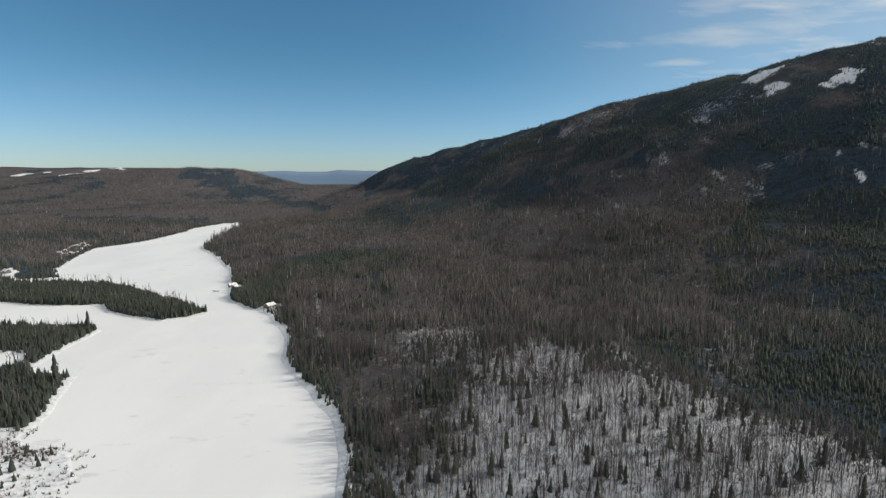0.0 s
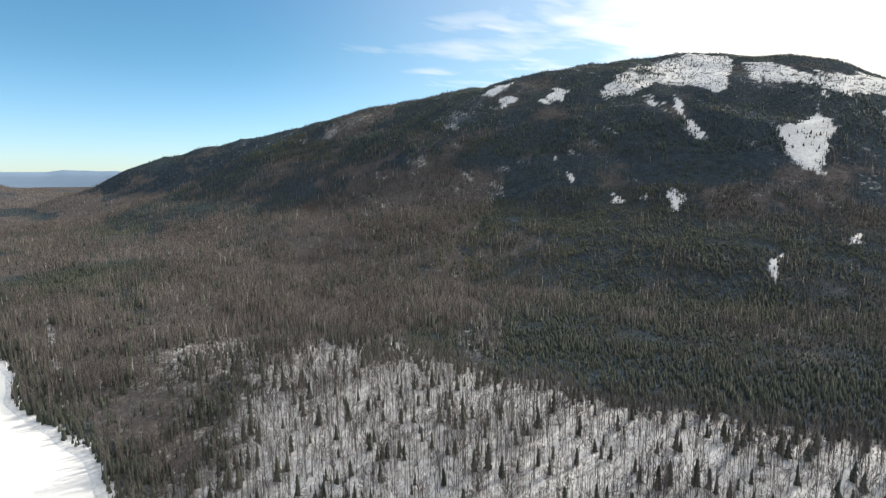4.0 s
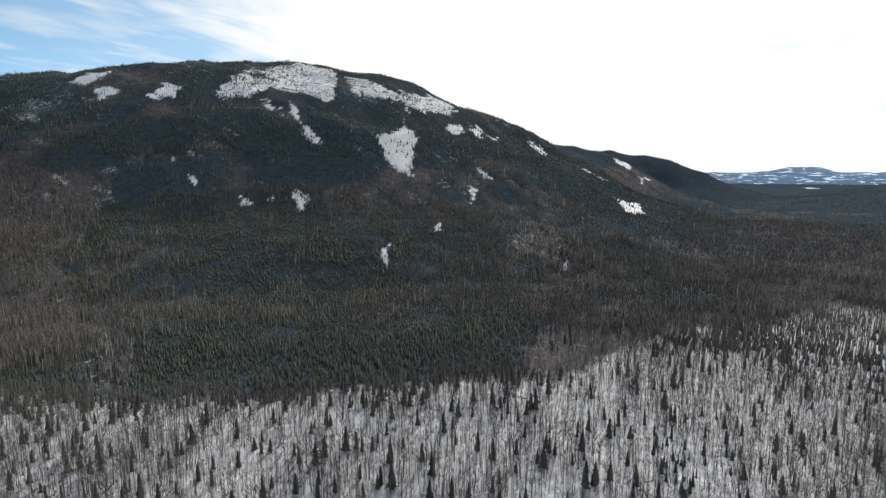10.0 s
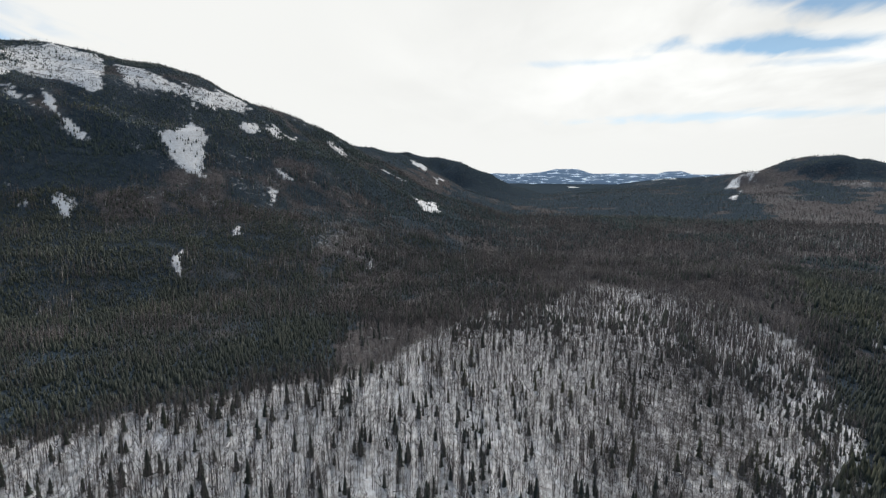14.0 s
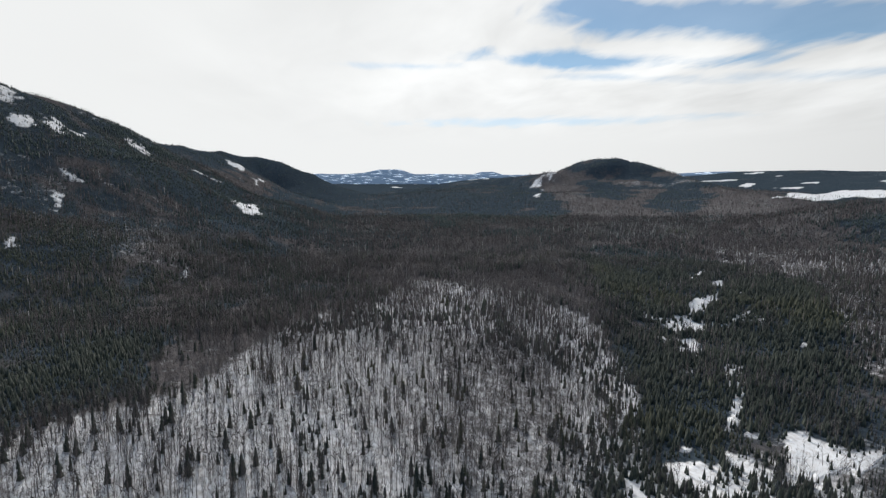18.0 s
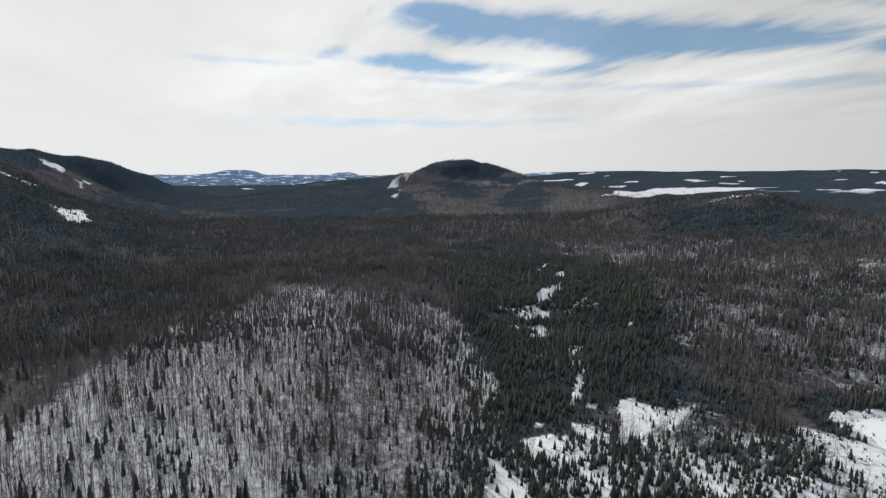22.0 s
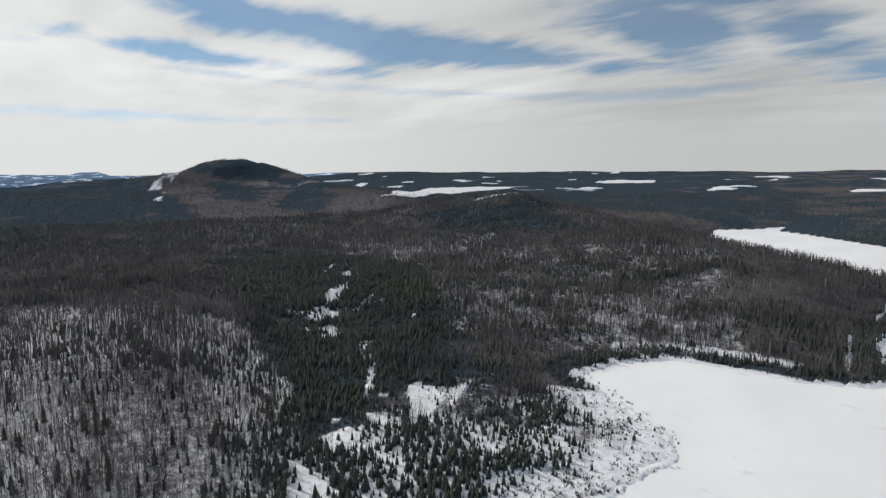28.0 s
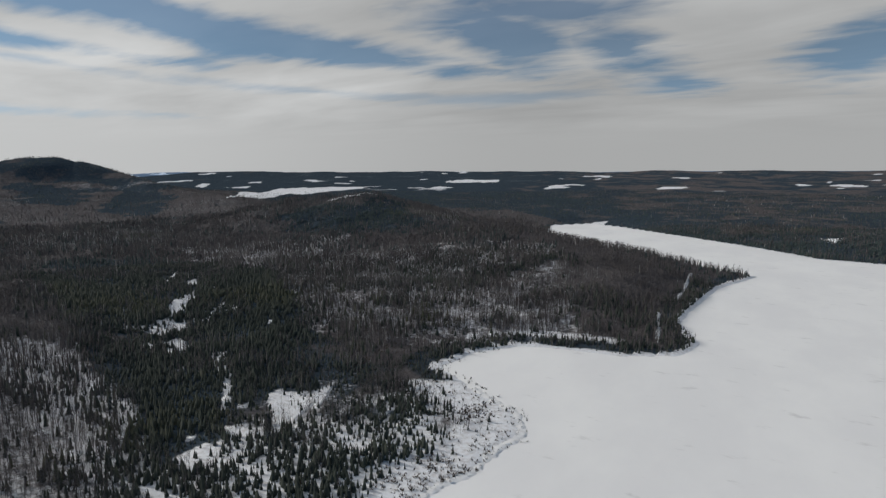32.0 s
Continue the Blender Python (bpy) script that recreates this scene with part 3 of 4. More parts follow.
SNOW_PLAN.append([(64.7, 1053), (66.0, 1107), (66.3, 1071), (67.7, 1086), (67.8, 1056), (65.6, 1014)])
SNOW_PLAN.append([(28.0, 1152), (29.2, 1182), (31.0, 1173), (30.8, 1146), (29.2, 1134)])
SNOW_PLAN.append([(29.7, 1089), (30.9, 1101), (31.6, 1077), (31.3, 1044), (30.0, 1044)])
SNOW_PLAN.append([(33.8, 1038), (35.5, 1110), (36.6, 1059), (36.2, 1017), (34.7, 1014)])
SNOW_PLAN.append([(40.8, 735), (42.6, 741), (42.6, 720), (41.1, 717)])
SNOW_PLAN.append([(42.6, 774), (43.7, 795), (44.3, 783), (43.0, 768)])
SNOW_PLAN.append([(43.4, 735), (45.1, 757), (44.6, 726)])
SNOW_PLAN.append([(46.5, 742), (47.1, 751), (48.0, 724), (47.4, 685), (46.8, 703)])
SNOW_PLAN.append([(55.2, 583), (56.7, 593), (56.4, 557), (56.3, 533), (55.8, 550)])
SNOW_PLAN.append([(64.9, 819), (65.8, 828), (65.7, 789), (65.3, 777)])
SNOW_PLAN.append([(65.6, 888), (66.6, 882), (67.7, 876), (66.9, 861), (65.9, 870)])
SNOW_PLAN.append([(61.1, 671), (62.2, 674), (62.1, 641), (61.3, 638)])
SNOW_PLAN.append([(74.9, 586), (75.6, 625), (75.5, 580)])
SNOW_PLAN.append([(35.3, 864), (35.9, 840), (35.6, 819), (35.2, 834)])
SNOW_PLAN.append([(36.7, 807), (37.2, 789), (37.5, 765), (37.0, 771)])
SNOW_PLAN.append([(79.2, 1149), (80.7, 1162), (81.5, 1192), (82.2, 1200), (82.7, 997), (81.0, 949)])
SNOW_PLAN.append([(79.3, 1831), (81.1, 1848), (80.8, 1752), (79.7, 1783)])
SNOW_PLAN.append([(70.7, 1318), (72.1, 1318), (73.3, 1262), (72.6, 1172), (71.2, 1214)])
SNOW_PLAN.append([(75.1, 1287), (76.6, 1295), (79.0, 1271), (78.6, 1239), (76.2, 1263)])
SNOW_PLAN.append([(81.6, 1728), (82.8, 1808), (82.0, 1696)])
SNOW_PLAN.append([(109.9, 2319), (110.5, 2447), (111.6, 2480), (112.8, 2560), (112.5, 2400), (111.3, 2376), (110.8, 2247)])
SNOW_PLAN.append([(110.4, 1951), (111.3, 2296), (111.1, 1927)])
SNOW_PLAN.append([(126.2, 484), (127.2, 515), (129.0, 519), (128.8, 479), (127.4, 467)])
SNOW_PLAN.append([(128.2, 563), (129.4, 576), (130.5, 589), (131.0, 571), (129.4, 525), (128.4, 524)])
SNOW_PLAN.append([(132.7, 548), (133.4, 566), (135.0, 534), (134.2, 522)])
SNOW_PLAN.append([(131.0, 505), (132.8, 536), (133.3, 524), (132.2, 487)])
SNOW_PLAN.append([(128.2, 455), (129.5, 462), (130.8, 426), (130.3, 408), (129.2, 417)])
SNOW_PLAN.append([(132.4, 412), (134.6, 404), (135.9, 375), (135.5, 357), (133.7, 359), (133.1, 392)])
SNOW_PLAN.append([(134.5, 356), (135.5, 354), (136.1, 303), (135.4, 290), (134.8, 299), (135.1, 329)])
SNOW_PLAN.append([(139.9, 311), (141.2, 321), (143.3, 313), (147.2, 322), (146.7, 297), (145.3, 287), (143.8, 268), (141.3, 273)])
SNOW_PLAN.append([(135.9, 270), (138.7, 271), (139.3, 247), (137.8, 249)])
SNOW_PLAN.append([(130.8, 243), (132.6, 247), (135.8, 251), (135.8, 227), (132.7, 222)])
SNOW_PLAN.append([(127.7, 217), (130.0, 215), (134.8, 187), (134.9, 172), (129.3, 169)])
SNOW_PLAN.append([(127.8, 647), (128.9, 717), (128.8, 645)])
SNOW_PLAN.append([(129.6, 633), (130.7, 658), (130.7, 592)])
SNOW_PLAN.append([(137.7, 512), (139.1, 479), (138.7, 461)])
SNOW_PLAN.append([(132.2, 1754), (133.0, 2651), (136.7, 3341), (141.9, 3432), (147.7, 3596), (145.0, 3130), (138.0, 2622), (133.4, 1739)])
SNOW_PLAN.append([(128.7, 3408), (129.6, 3905), (130.8, 3865), (130.1, 3361)])
SNOW_PLAN.append([(132.6, 3858), (135.5, 4004), (135.3, 3700)])
SNOW_PLAN.append([(130.0, 3361), (134.5, 3555), (134.1, 3267)])
SNOW_PLAN.append([(141.3, 3784), (144.5, 4042), (144.3, 3842)])
SNOW_PLAN.append([(153.2, 3864), (154.1, 4048), (156.0, 4210), (158.4, 4051), (158.3, 3731)])
SNOW_PLAN.append([(152.7, 3836), (156.2, 4223), (159.8, 3970), (159.3, 3609)])
SNOW_PLAN.append([(168.3, 3984), (169.9, 4226), (169.8, 3930)])
SNOW_PLAN.append([(190.0, 1298), (191.6, 1324), (191.2, 1235)])
SNOW_PLAN.append([(169.5, 1561), (170.2, 1674), (171.4, 1635), (170.7, 1554)])
SNOW_PLAN.append([(177.5, 4568), (180.9, 4787), (180.5, 4547)])
SNOW_PLAN.append([(187.6, 3889), (189.2, 4074), (189.0, 3818)])
SNOW_PLAN.append([(189.5, 4067), (192.3, 4173), (192.2, 3957)])
SNOW_PLAN.append([(-38.8, 4016), (-37.3, 4368), (-36.0, 4352), (-37.7, 3984)])
SNOW_PLAN.append([(-35.4, 4176), (-33.4, 4384), (-31.9, 2928), (-33.8, 2800)])
SNOW_PLAN.append([(90.8, 4738), (92.0, 4819), (93.8, 4763)])
SNOW_PLAN.append([(95.4, 4580), (98.2, 4653), (98.1, 4821)])

# share of spruce, density, cover of the ground, share of pale stems
STAND_KINDS = {"spruce": (0.82, 1.0, 0.88, 0.0), "dense": (0.88, 1.15, 0.94, 0.02), "mixed": (0.55, 0.95, 0.80, 0.03), "marsh": (0.84, 1.0, 0.26, 0.0),
               "brown": (0.12, 1.05, 0.70, 0.01), "thicket": (0.09, 1.0, 0.52, 0.05), "frost": (0.26, 0.95, 0.66, 0.15), "ledge": (0.72, 0.90, 0.74, 0.08)}


def within(x, y, outline, ragged):
    """Metres inside an outline of bearings and ranges, as the slope shows them; rims run ragged down the slope."""
    p = np.array(outline, float)
    bearing, r = np.degrees(np.arctan2(x, y)), np.hypot(x, y)
    bearing = np.where(bearing < -90, bearing + 360, bearing)
    out = np.full(x.shape, -99.0)
    near = (bearing > p[:, 0].min() - 2) & (bearing < p[:, 0].max() + 2) & (r > p[:, 1].min() * 0.9) & (r < p[:, 1].max() * 1.1)
    if near.any():
        b_, r_ = bearing[near], r[near]
        d = signed(np.stack([p[:, 0], 14 * np.log(p[:, 1])], 1), b_, 14 * np.log(r_)) * r_ / 57.3
        u, v = np.radians(b_) * r_, r_ * 0.3
        out[near] = -d + ragged * (fbm(u, v, ragged * 2.2, 3) + 0.6 * fbm(u + 400, v, 5, 2))
    return out


def opening(x, y, spots, wobble=0.5, inner=0.6, outer=1.2):
    """1 inside the spots, falling to 0 a little outside them; their rims run ragged down the slope."""
    bearing, r = np.arctan2(x, y), np.hypot(x, y)
    out = np.zeros(x.shape)
    n = wobble * (1.3 * fbm(bearing * r, r * 0.3, 9, 3) + 0.7 * fbm(x, y, 45, 3)) * 1.5
    n = np.maximum(n, -0.35)
    for a, d, w, h in spots:
        da = (bearing - radians(a) + np.pi) % (2 * np.pi) - np.pi
        q = np.hypot(da * r / w, (r - d) / h) + n
        out = np.maximum(out, 1 - smooth(inner, outer, q))
    return out


EDGE = np.array([(-30, 420), (-4, 410), (6, 360), (18, 355), (25, 310), (31, 275), (45, 258), (58, 254), (68, 260), (77, 270), (82, 310), (86, 375), (91, 430), (98, 510), (106, 540),
                 (117, 480), (123, 390), (127, 300), (130, 230), (150, 200)], float)


def near_line(x, y, pts):
    d = np.full(x.shape, 1e9)
    for a, b in zip(pts[:-1], pts[1:]):
        a, b = np.array(a, float), np.array(b, float)
        e = b - a
        t = np.clip(((x - a[0]) * e[0] + (y - a[1]) * e[1]) / (e @ e), 0, 1)
        d = np.minimum(d, np.hypot(x - a[0] - t * e[0], y - a[1] - t * e[1]))
    return d


BROOK = [(120, -150), (160, -170), (185, -200), (232, -240), (278, -275), (341, -290), (400, -312), (450, -380), (527, -420)]
TRACKS = [[(-128, 542), (-110, 470), (-92, 400), (-75, 330)], [(140, -412), (111, -440), (64, -452), (18, -454)], [(-16, -780), (-16, -684), (-10, -640)],
          [(2, -570), (0, -552), (-8, -477)], [(-640, 965), (-612, 930), (-596, 880), (-586, 845)], [(-560, 700), (-540, 668), (-515, 650)]]


HOMES = [(-166, 512), (-240, 612), (-232, 600), (-606, 868), (-624, 918), (-630, 948), (-548, 676)]


def plan(x, y):
    """Share of spruce, density of trees and height of trees at a place."""
    d, z = shore(x, y), ground(x, y)
    r, bearing = np.hypot(x, y), np.degrees(np.arctan2(x, y))
    bearing = np.where(bearing < -90, bearing + 360, bearing)
    n = fbm(x, y, 140, 4)
    n2 = fbm(x + 500, y, 60, 3)
    edge = np.interp(bearing, EDGE[:, 0], EDGE[:, 1]) * (1 + 0.10 * n2)
    pale = (1 - smooth(0.93, 1.07, r / edge + 0.05 * n2)) * smooth(-12, 8, bearing + 20 * n)
    wall = smooth(0.95, 1.05, r / edge) * smooth(19, 30, bearing + 12 * n) * (1 - smooth(70, 84, bearing + 10 * n))
    spruce = 0.42 + 0.95 * n
    spruce = spruce * (1 - wall) + (0.76 + 0.8 * n + 0.4 * n2) * wall
    high = smooth(95, 160, z + 40 * n2) * (bearing < 100)
    spruce = np.maximum(spruce, high * (0.86 + 0.6 * n + 0.2 * n2))
    spruce = np.where(bearing < 22, spruce + 0.07 * (1 - high), spruce)
    clump = smooth(0.42, 0.6, n2 + 0.5 * n)
    spruce = spruce * (1 - pale) + pale * (0.035 + 0.30 * clump)
    swamp = (1 - smooth(42, 80, near_line(x, y, BROOK) + 30 * n)) * (bearing > 95)
    spruce = np.maximum(spruce, (0.66 + 0.5 * n2) * swamp)
    south = smooth(118, 135, bearing) * (r > 350) * (1 - swamp)
    spruce = np.where(south > 0.5, 0.10 + 0.55 * n, spruce)
    spruce = np.maximum(spruce, smooth(1600, 2100, r) * (0.92 - 0.4 * smooth(155, 175, bearing) + 0.5 * n) * (r > 1500))
    spruce = np.where((bearing < -8) & (r > 1300), spruce - 0.6, spruce)
    mount = smooth(99, 113, bearing + 8 * n) * (1 - smooth(130, 137, bearing)) * smooth(1250, 1500, r) * (r < 2950) * smooth(18, 40, z)
    spruce = spruce * (1 - mount) + mount * (0.28 + 0.8 * n + 0.6 * smooth(140, 190, z))
    across = (y < -960 - 0.76 * (x + 420)) & (y > -2100) & (r < 2300)
    spruce = np.where(across, 0.72 + 0.7 * n, spruce)
    cover, many, ashy = np.full(x.shape, 0.82), np.full(x.shape, 0.85), np.zeros(x.shape)
    painted = np.zeros(x.shape)
    for kind, outline in STAND_PLAN:
        size = 0.012 * np.mean([q for _, q in outline])
        w = smooth(-0.8 * size, 0.8 * size, within(x, y, outline, 1.9 * size)) * (1 - 0.35 * pale)
        share, dense_, ground_, stems = STAND_KINDS[kind]
        spruce = spruce * (1 - w) + w * np.clip(share + 0.55 * n2 + 0.35 * n, 0, 1)
        many, cover, ashy = (v * (1 - w) + w * t for v, t in ((many, dense_), (cover, ground_), (ashy, stems)))
        painted = np.maximum(painted, w)
    fringe = 1 - smooth(14, 34, d + 12 * n2)
    spruce = np.maximum(spruce, 0.62 * fringe)
    spits = (x < -175) & (y < 640) & (bearing < 0)
    spruce = np.where(spits, 0.97, spruce)
    marsh = smooth(-40, 70, 75 - np.hypot(x - 120, (y + 225) * 0.8)) * (bearing > 100)
    thin = smooth(0.05, 0.4, fbm(x - 300, y, 90, 4)) * (z > 90) * 0.2
    streak = smooth(0.34, 0.58, fbm(np.radians(bearing) * r, r * 0.3, 15, 3)) * smooth(55, 90, z) * (bearing < 85)
    thin = np.maximum(thin, 0.38 * streak)
    wet = np.maximum(np.zeros(x.shape), 0.95 * smooth(0.40, 0.52, fbm(x, y, 22, 3)) * (1 - smooth(18, 45, near_line(x, y, BROOK))) * (bearing > 118))
    rocky, snow = 0.8 * opening(x, y, KNOB_CLIFF, 0.8, 0.9, 1.5), np.zeros(x.shape)
    for k, outline in enumerate(SNOW_PLAN):
        wide = np.mean([q for _, q in outline]) / 900
        w = smooth(-1.5 * min(wide, 1.5), 3.5 * min(wide, 1.5), within(x, y, outline, 6 * min(wide, 1.3)) - (0.0 if wide < 3 else 9.0 if k == 43 else 14.0))
        if k in (0, 4, 27, 28):
            rocky = np.maximum(rocky, w * ((0.97 if k < 9 else 0.55) + 1.0 * np.minimum(0, fbm(x, y, 38, 3))))
        else:
            snow = np.maximum(snow, w * (0.97 + 0.7 * np.minimum(0, fbm(x, y, 26, 3))))
    bare_ = np.maximum(snow, wet)
    bare_ = np.maximum(bare_, smooth(0.50, 0.56, fbm(x + 2000, y, 200, 3)) * smooth(2900, 3500, r))
    for line in TRACKS:
        bare_ = np.maximum(bare_, (0.3 if line[0][0] == -128 else 0.9) * (1 - (smooth(1.0, 2.8, near_line(x, y, line)) if line[0][1] < -500 else smooth(1.2, 3.2, near_line(x, y, line)))))
    for hx, hy in HOMES:
        bare_ = np.maximum(bare_, 1 - smooth(8, 15, np.hypot(x - hx, (y - hy))))
    reeds = (1 - smooth(16, 46, d + 14 * n2)) * (bearing > 138) * (r < 335)
    reeds = np.maximum(reeds, (x > -240) * (x < -130) * (y > 120) * (y < 262) * 1.0)
    density = many + 0.1 * pale + 0.2 * wall * (1 - painted) + 0.6 * spits + 0.1 * swamp
    clumps = fbm(x + 1300, y, 24, 3) * (1 - 0.55 * pale)
    density = density * np.clip(1.05 + 1.1 * clumps, 0.35, 1.2) * (1 - thin) * (1 - 0.8 * rocky) * (1 - bare_ * (1 - 0.1 * wet)) * (1 - 0.985 * reeds) * (d > 2.5)
    tall = 8.8 + 1.6 * n - 3.0 * smooth(150, 300, z) - 1.2 * wall + 0.8 * pale + 1.2 * spits + 2.6 * fringe * (bearing < 15)
    tall = tall * (1 + 0.5 * clumps)
    # The far terms thin the cover; pale snow flecks stand in for haze.
    woods = cover - pale * (0.42 - 0.12 * smooth(95, 115, bearing)) * (1 - 0.6 * smooth(300, 560, r)) - 0.08 * smooth(170, 270, z) * (bearing < 85) * smooth(-0.2, 0.4, n2) - 0.05 * swamp - 0.30 * marsh - 0.5 * thin - 0.9 * rocky + 0.08 * smooth(1500, 2300, r) * (1 - painted) - 0.10 * smooth(2500, 3500, r) + 0.1 * across - 0.10 * painted * spruce * smooth(1100, 1500, r) * (bearing > 85) + 0.16 * ashy * smooth(1100, 1500, r)
    woods = np.clip(woods, 0, 1) * (1 - bare_) * (1 - 0.95 * reeds) * (d > 6)
    return np.clip(spruce, 0, 1), np.clip(density, 0, 1.2), tall, woods, z, d, rocky, ashy


# ---- the ground ----
def mesh_from(name, verts, tris=None, quads=None):
    me = bpy.data.meshes.new(name)
    faces = tris if tris is not None else quads
    k = faces.shape[1]
    me.vertices.add(len(verts))
    me.vertices.foreach_set("co", np.ascontiguousarray(verts, np.float32).ravel())
    me.loops.add(faces.size)
    me.loops.foreach_set("vertex_index", np.ascontiguousarray(faces, np.int32).ravel())
    me.polygons.add(len(faces))
    me.polygons.foreach_set("loop_start", np.arange(len(faces), dtype=np.int32) * k)
    me.update(calc_edges=True)
    return me


def give(me, name, values):
    me.attributes.new(name, "FLOAT", "POINT").data.foreach_set("value", np.ascontiguousarray(values, np.float32))


STEP = 0.25
bearings = np.radians(np.concatenate([np.arange(-46, 200, STEP), np.arange(200, 314, 6.0)]))
ranges = np.concatenate([[0.0, 30.0, 60.0, 90.0], np.geomspace(120, 640, 80), np.linspace(648, 1300, 84), np.geomspace(1318, 4850, 96)])
A, R = np.meshgrid(bearings, ranges, indexing="ij")
GX, GY = R * np.sin(A), R * np.cos(A)
share, dens, tall, woods, GZ, GD, rocky, ashy = plan(GX.ravel(), GY.ravel())
nb, nr = A.shape
i, j = np.meshgrid(np.arange(nb), np.arange(nr - 1), indexing="ij")
i2 = (i + 1) % nb
faces = np.stack([i * nr + j, i * nr + j + 1, i2 * nr + j + 1, i2 * nr + j], -1).reshape(-1, 4)
me = mesh_from("ground", np.stack([GX.ravel(), GY.ravel(), GZ], 1), quads=faces)
rr = R.ravel()
give(me, "woods", woods)
give(me, "spruce", share)
give(me, "rock", rocky)
me.materials.append(LAND)
me.polygons.foreach_set("use_smooth", np.ones(len(faces), bool))
tagged(new("ground", me), "snow-covered valley floor and wooded mountain slopes", "ground", kind="structure")

xs, ys = np.linspace(-760, 420, 60), np.linspace(-1680, 1480, 150)
IX, IY = np.meshgrid(xs, ys, indexing="ij")
i, j = np.meshgrid(np.arange(len(xs) - 1), np.arange(len(ys) - 1), indexing="ij")
q = i * len(ys) + j
near_any = np.minimum(signed(LAKE, IX.ravel(), IY.ravel()), signed(POND, IX.ravel(), IY.ravel())) < 30
keep = [f for f in np.stack([q, q + len(ys), q + len(ys) + 1, q + 1], -1).reshape(-1, 4) if near_any[f].any()]
me = mesh_from("frozen_lake", np.stack([IX.ravel(), IY.ravel(), 0.15 * fbm(IX, IY, 120, 3).ravel()], 1), quads=np.array(keep))
me.materials.append(ICE)
tagged(new("frozen_lake", me), "frozen lake under smooth wind-packed white snow", "lake", kind="structure")


# ---- trees ----
rng = np.random.RandomState(11)


def spire(tiers, sides, seed, slim=0.17):
    """A spruce crown: ragged skirts, each narrower than the one below. Unit height."""
    g = np.random.RandomState(seed)
    v, f = [], []
    for k in range(tiers):
        low = 0.08 + 0.92 * k / tiers
        top = min(1.0, low + 1.5 / tiers + 0.05)
        if k == tiers - 1:
            top = 1.0
        rad = slim * (1 - low) ** 0.8 + 0.012
        b = len(v)
        v.append((g.normal(0, 0.006), g.normal(0, 0.006), top))
        for s in range(sides):
            a = 2 * math.pi * (s + 0.5 * k) / sides + g.normal(0, 0.15)
            q = rad * ((1.15 if s % 2 else 0.72) if sides > 5 else 1.0) * g.uniform(0.8, 1.2)
            v.append((q * math.cos(a), q * math.sin(a), low + g.normal(0, 0.015)))
        f += [(b, b + 1 + s, b + 1 + (s + 1) % sides) for s in range(sides)]
    return np.array(v), np.array(f)


def cone_stick(v, f, p, q, w, sides=3):
    """A tapered stick from p to q."""
    p, q = np.array(p, float), np.array(q, float)
    way = (q - p) / np.linalg.norm(q - p)
    u = np.cross(way, (0.3, 0.9, 0.1))
    u /= np.linalg.norm(u)
    n = np.cross(way, u)
    b = len(v)
    for s in range(sides):
        a = 2 * math.pi * s / sides
        v.append(p + w * (math.cos(a) * u + math.sin(a) * n))
    v.append(q)
    if sides == 2:
        f.append((b, b + 1, b + 2))
    else:
        f += [(b + s, b + (s + 1) % sides, b + sides) for s in range(sides)]


def bare(limbs, twigs, seed, wide=1.0, only=""):
    """A leafless tree: slim stem, steep limbs from its upper half, twigs on them. Unit height."""
    g = np.random.RandomState(seed)
    v, f = [], []
    lean = g.normal(0, 0.03, 2)
    if only != "crown":
        cone_stick(v, f, (0, 0, -0.03), (lean[0], lean[1], 0.97), 0.013 * wide)
    if only == "trunk":
        return np.array(v), np.array(f)
    for k in range(limbs):
        h = g.uniform(0.35, 0.85)
        a = g.uniform(0, 2 * math.pi)
        reach = g.uniform(0.08, 0.2) * (1.15 - 0.4 * h)
        p = (lean[0] * h, lean[1] * h, h)
        q = (p[0] + reach * math.cos(a), p[1] + reach * math.sin(a), min(1.02, h + g.uniform(0.12, 0.3)))
        cone_stick(v, f, p, q, 0.006 * wide, 3 if limbs > 6 else 2)
        for m in range(twigs):
            t = g.uniform(0.3, 1.0)
            s = [p[c] + t * (q[c] - p[c]) for c in range(3)]
            a2 = a + g.normal(0, 1.0)
            e = (s[0] + 0.07 * math.cos(a2), s[1] + 0.07 * math.sin(a2), s[2] + g.uniform(0.03, 0.14))
            cone_stick(v, f, s, e, 0.0055 * wide, 2)
    return np.array(v), np.array(f)


def tuft(seed):
    g = np.random.RandomState(seed)
    v, f = [], []
    for k in range(6):
        a = g.uniform(0, 6.3)
        cone_stick(v, f, (0.1 * math.cos(a), 0.1 * math.sin(a), -0.05), (0.5 * math.cos(a) * g.uniform(0.3, 1), 0.5 * math.sin(a), g.uniform(0.5, 1)), 0.08, 2)
    return np.array(v), np.array(f)


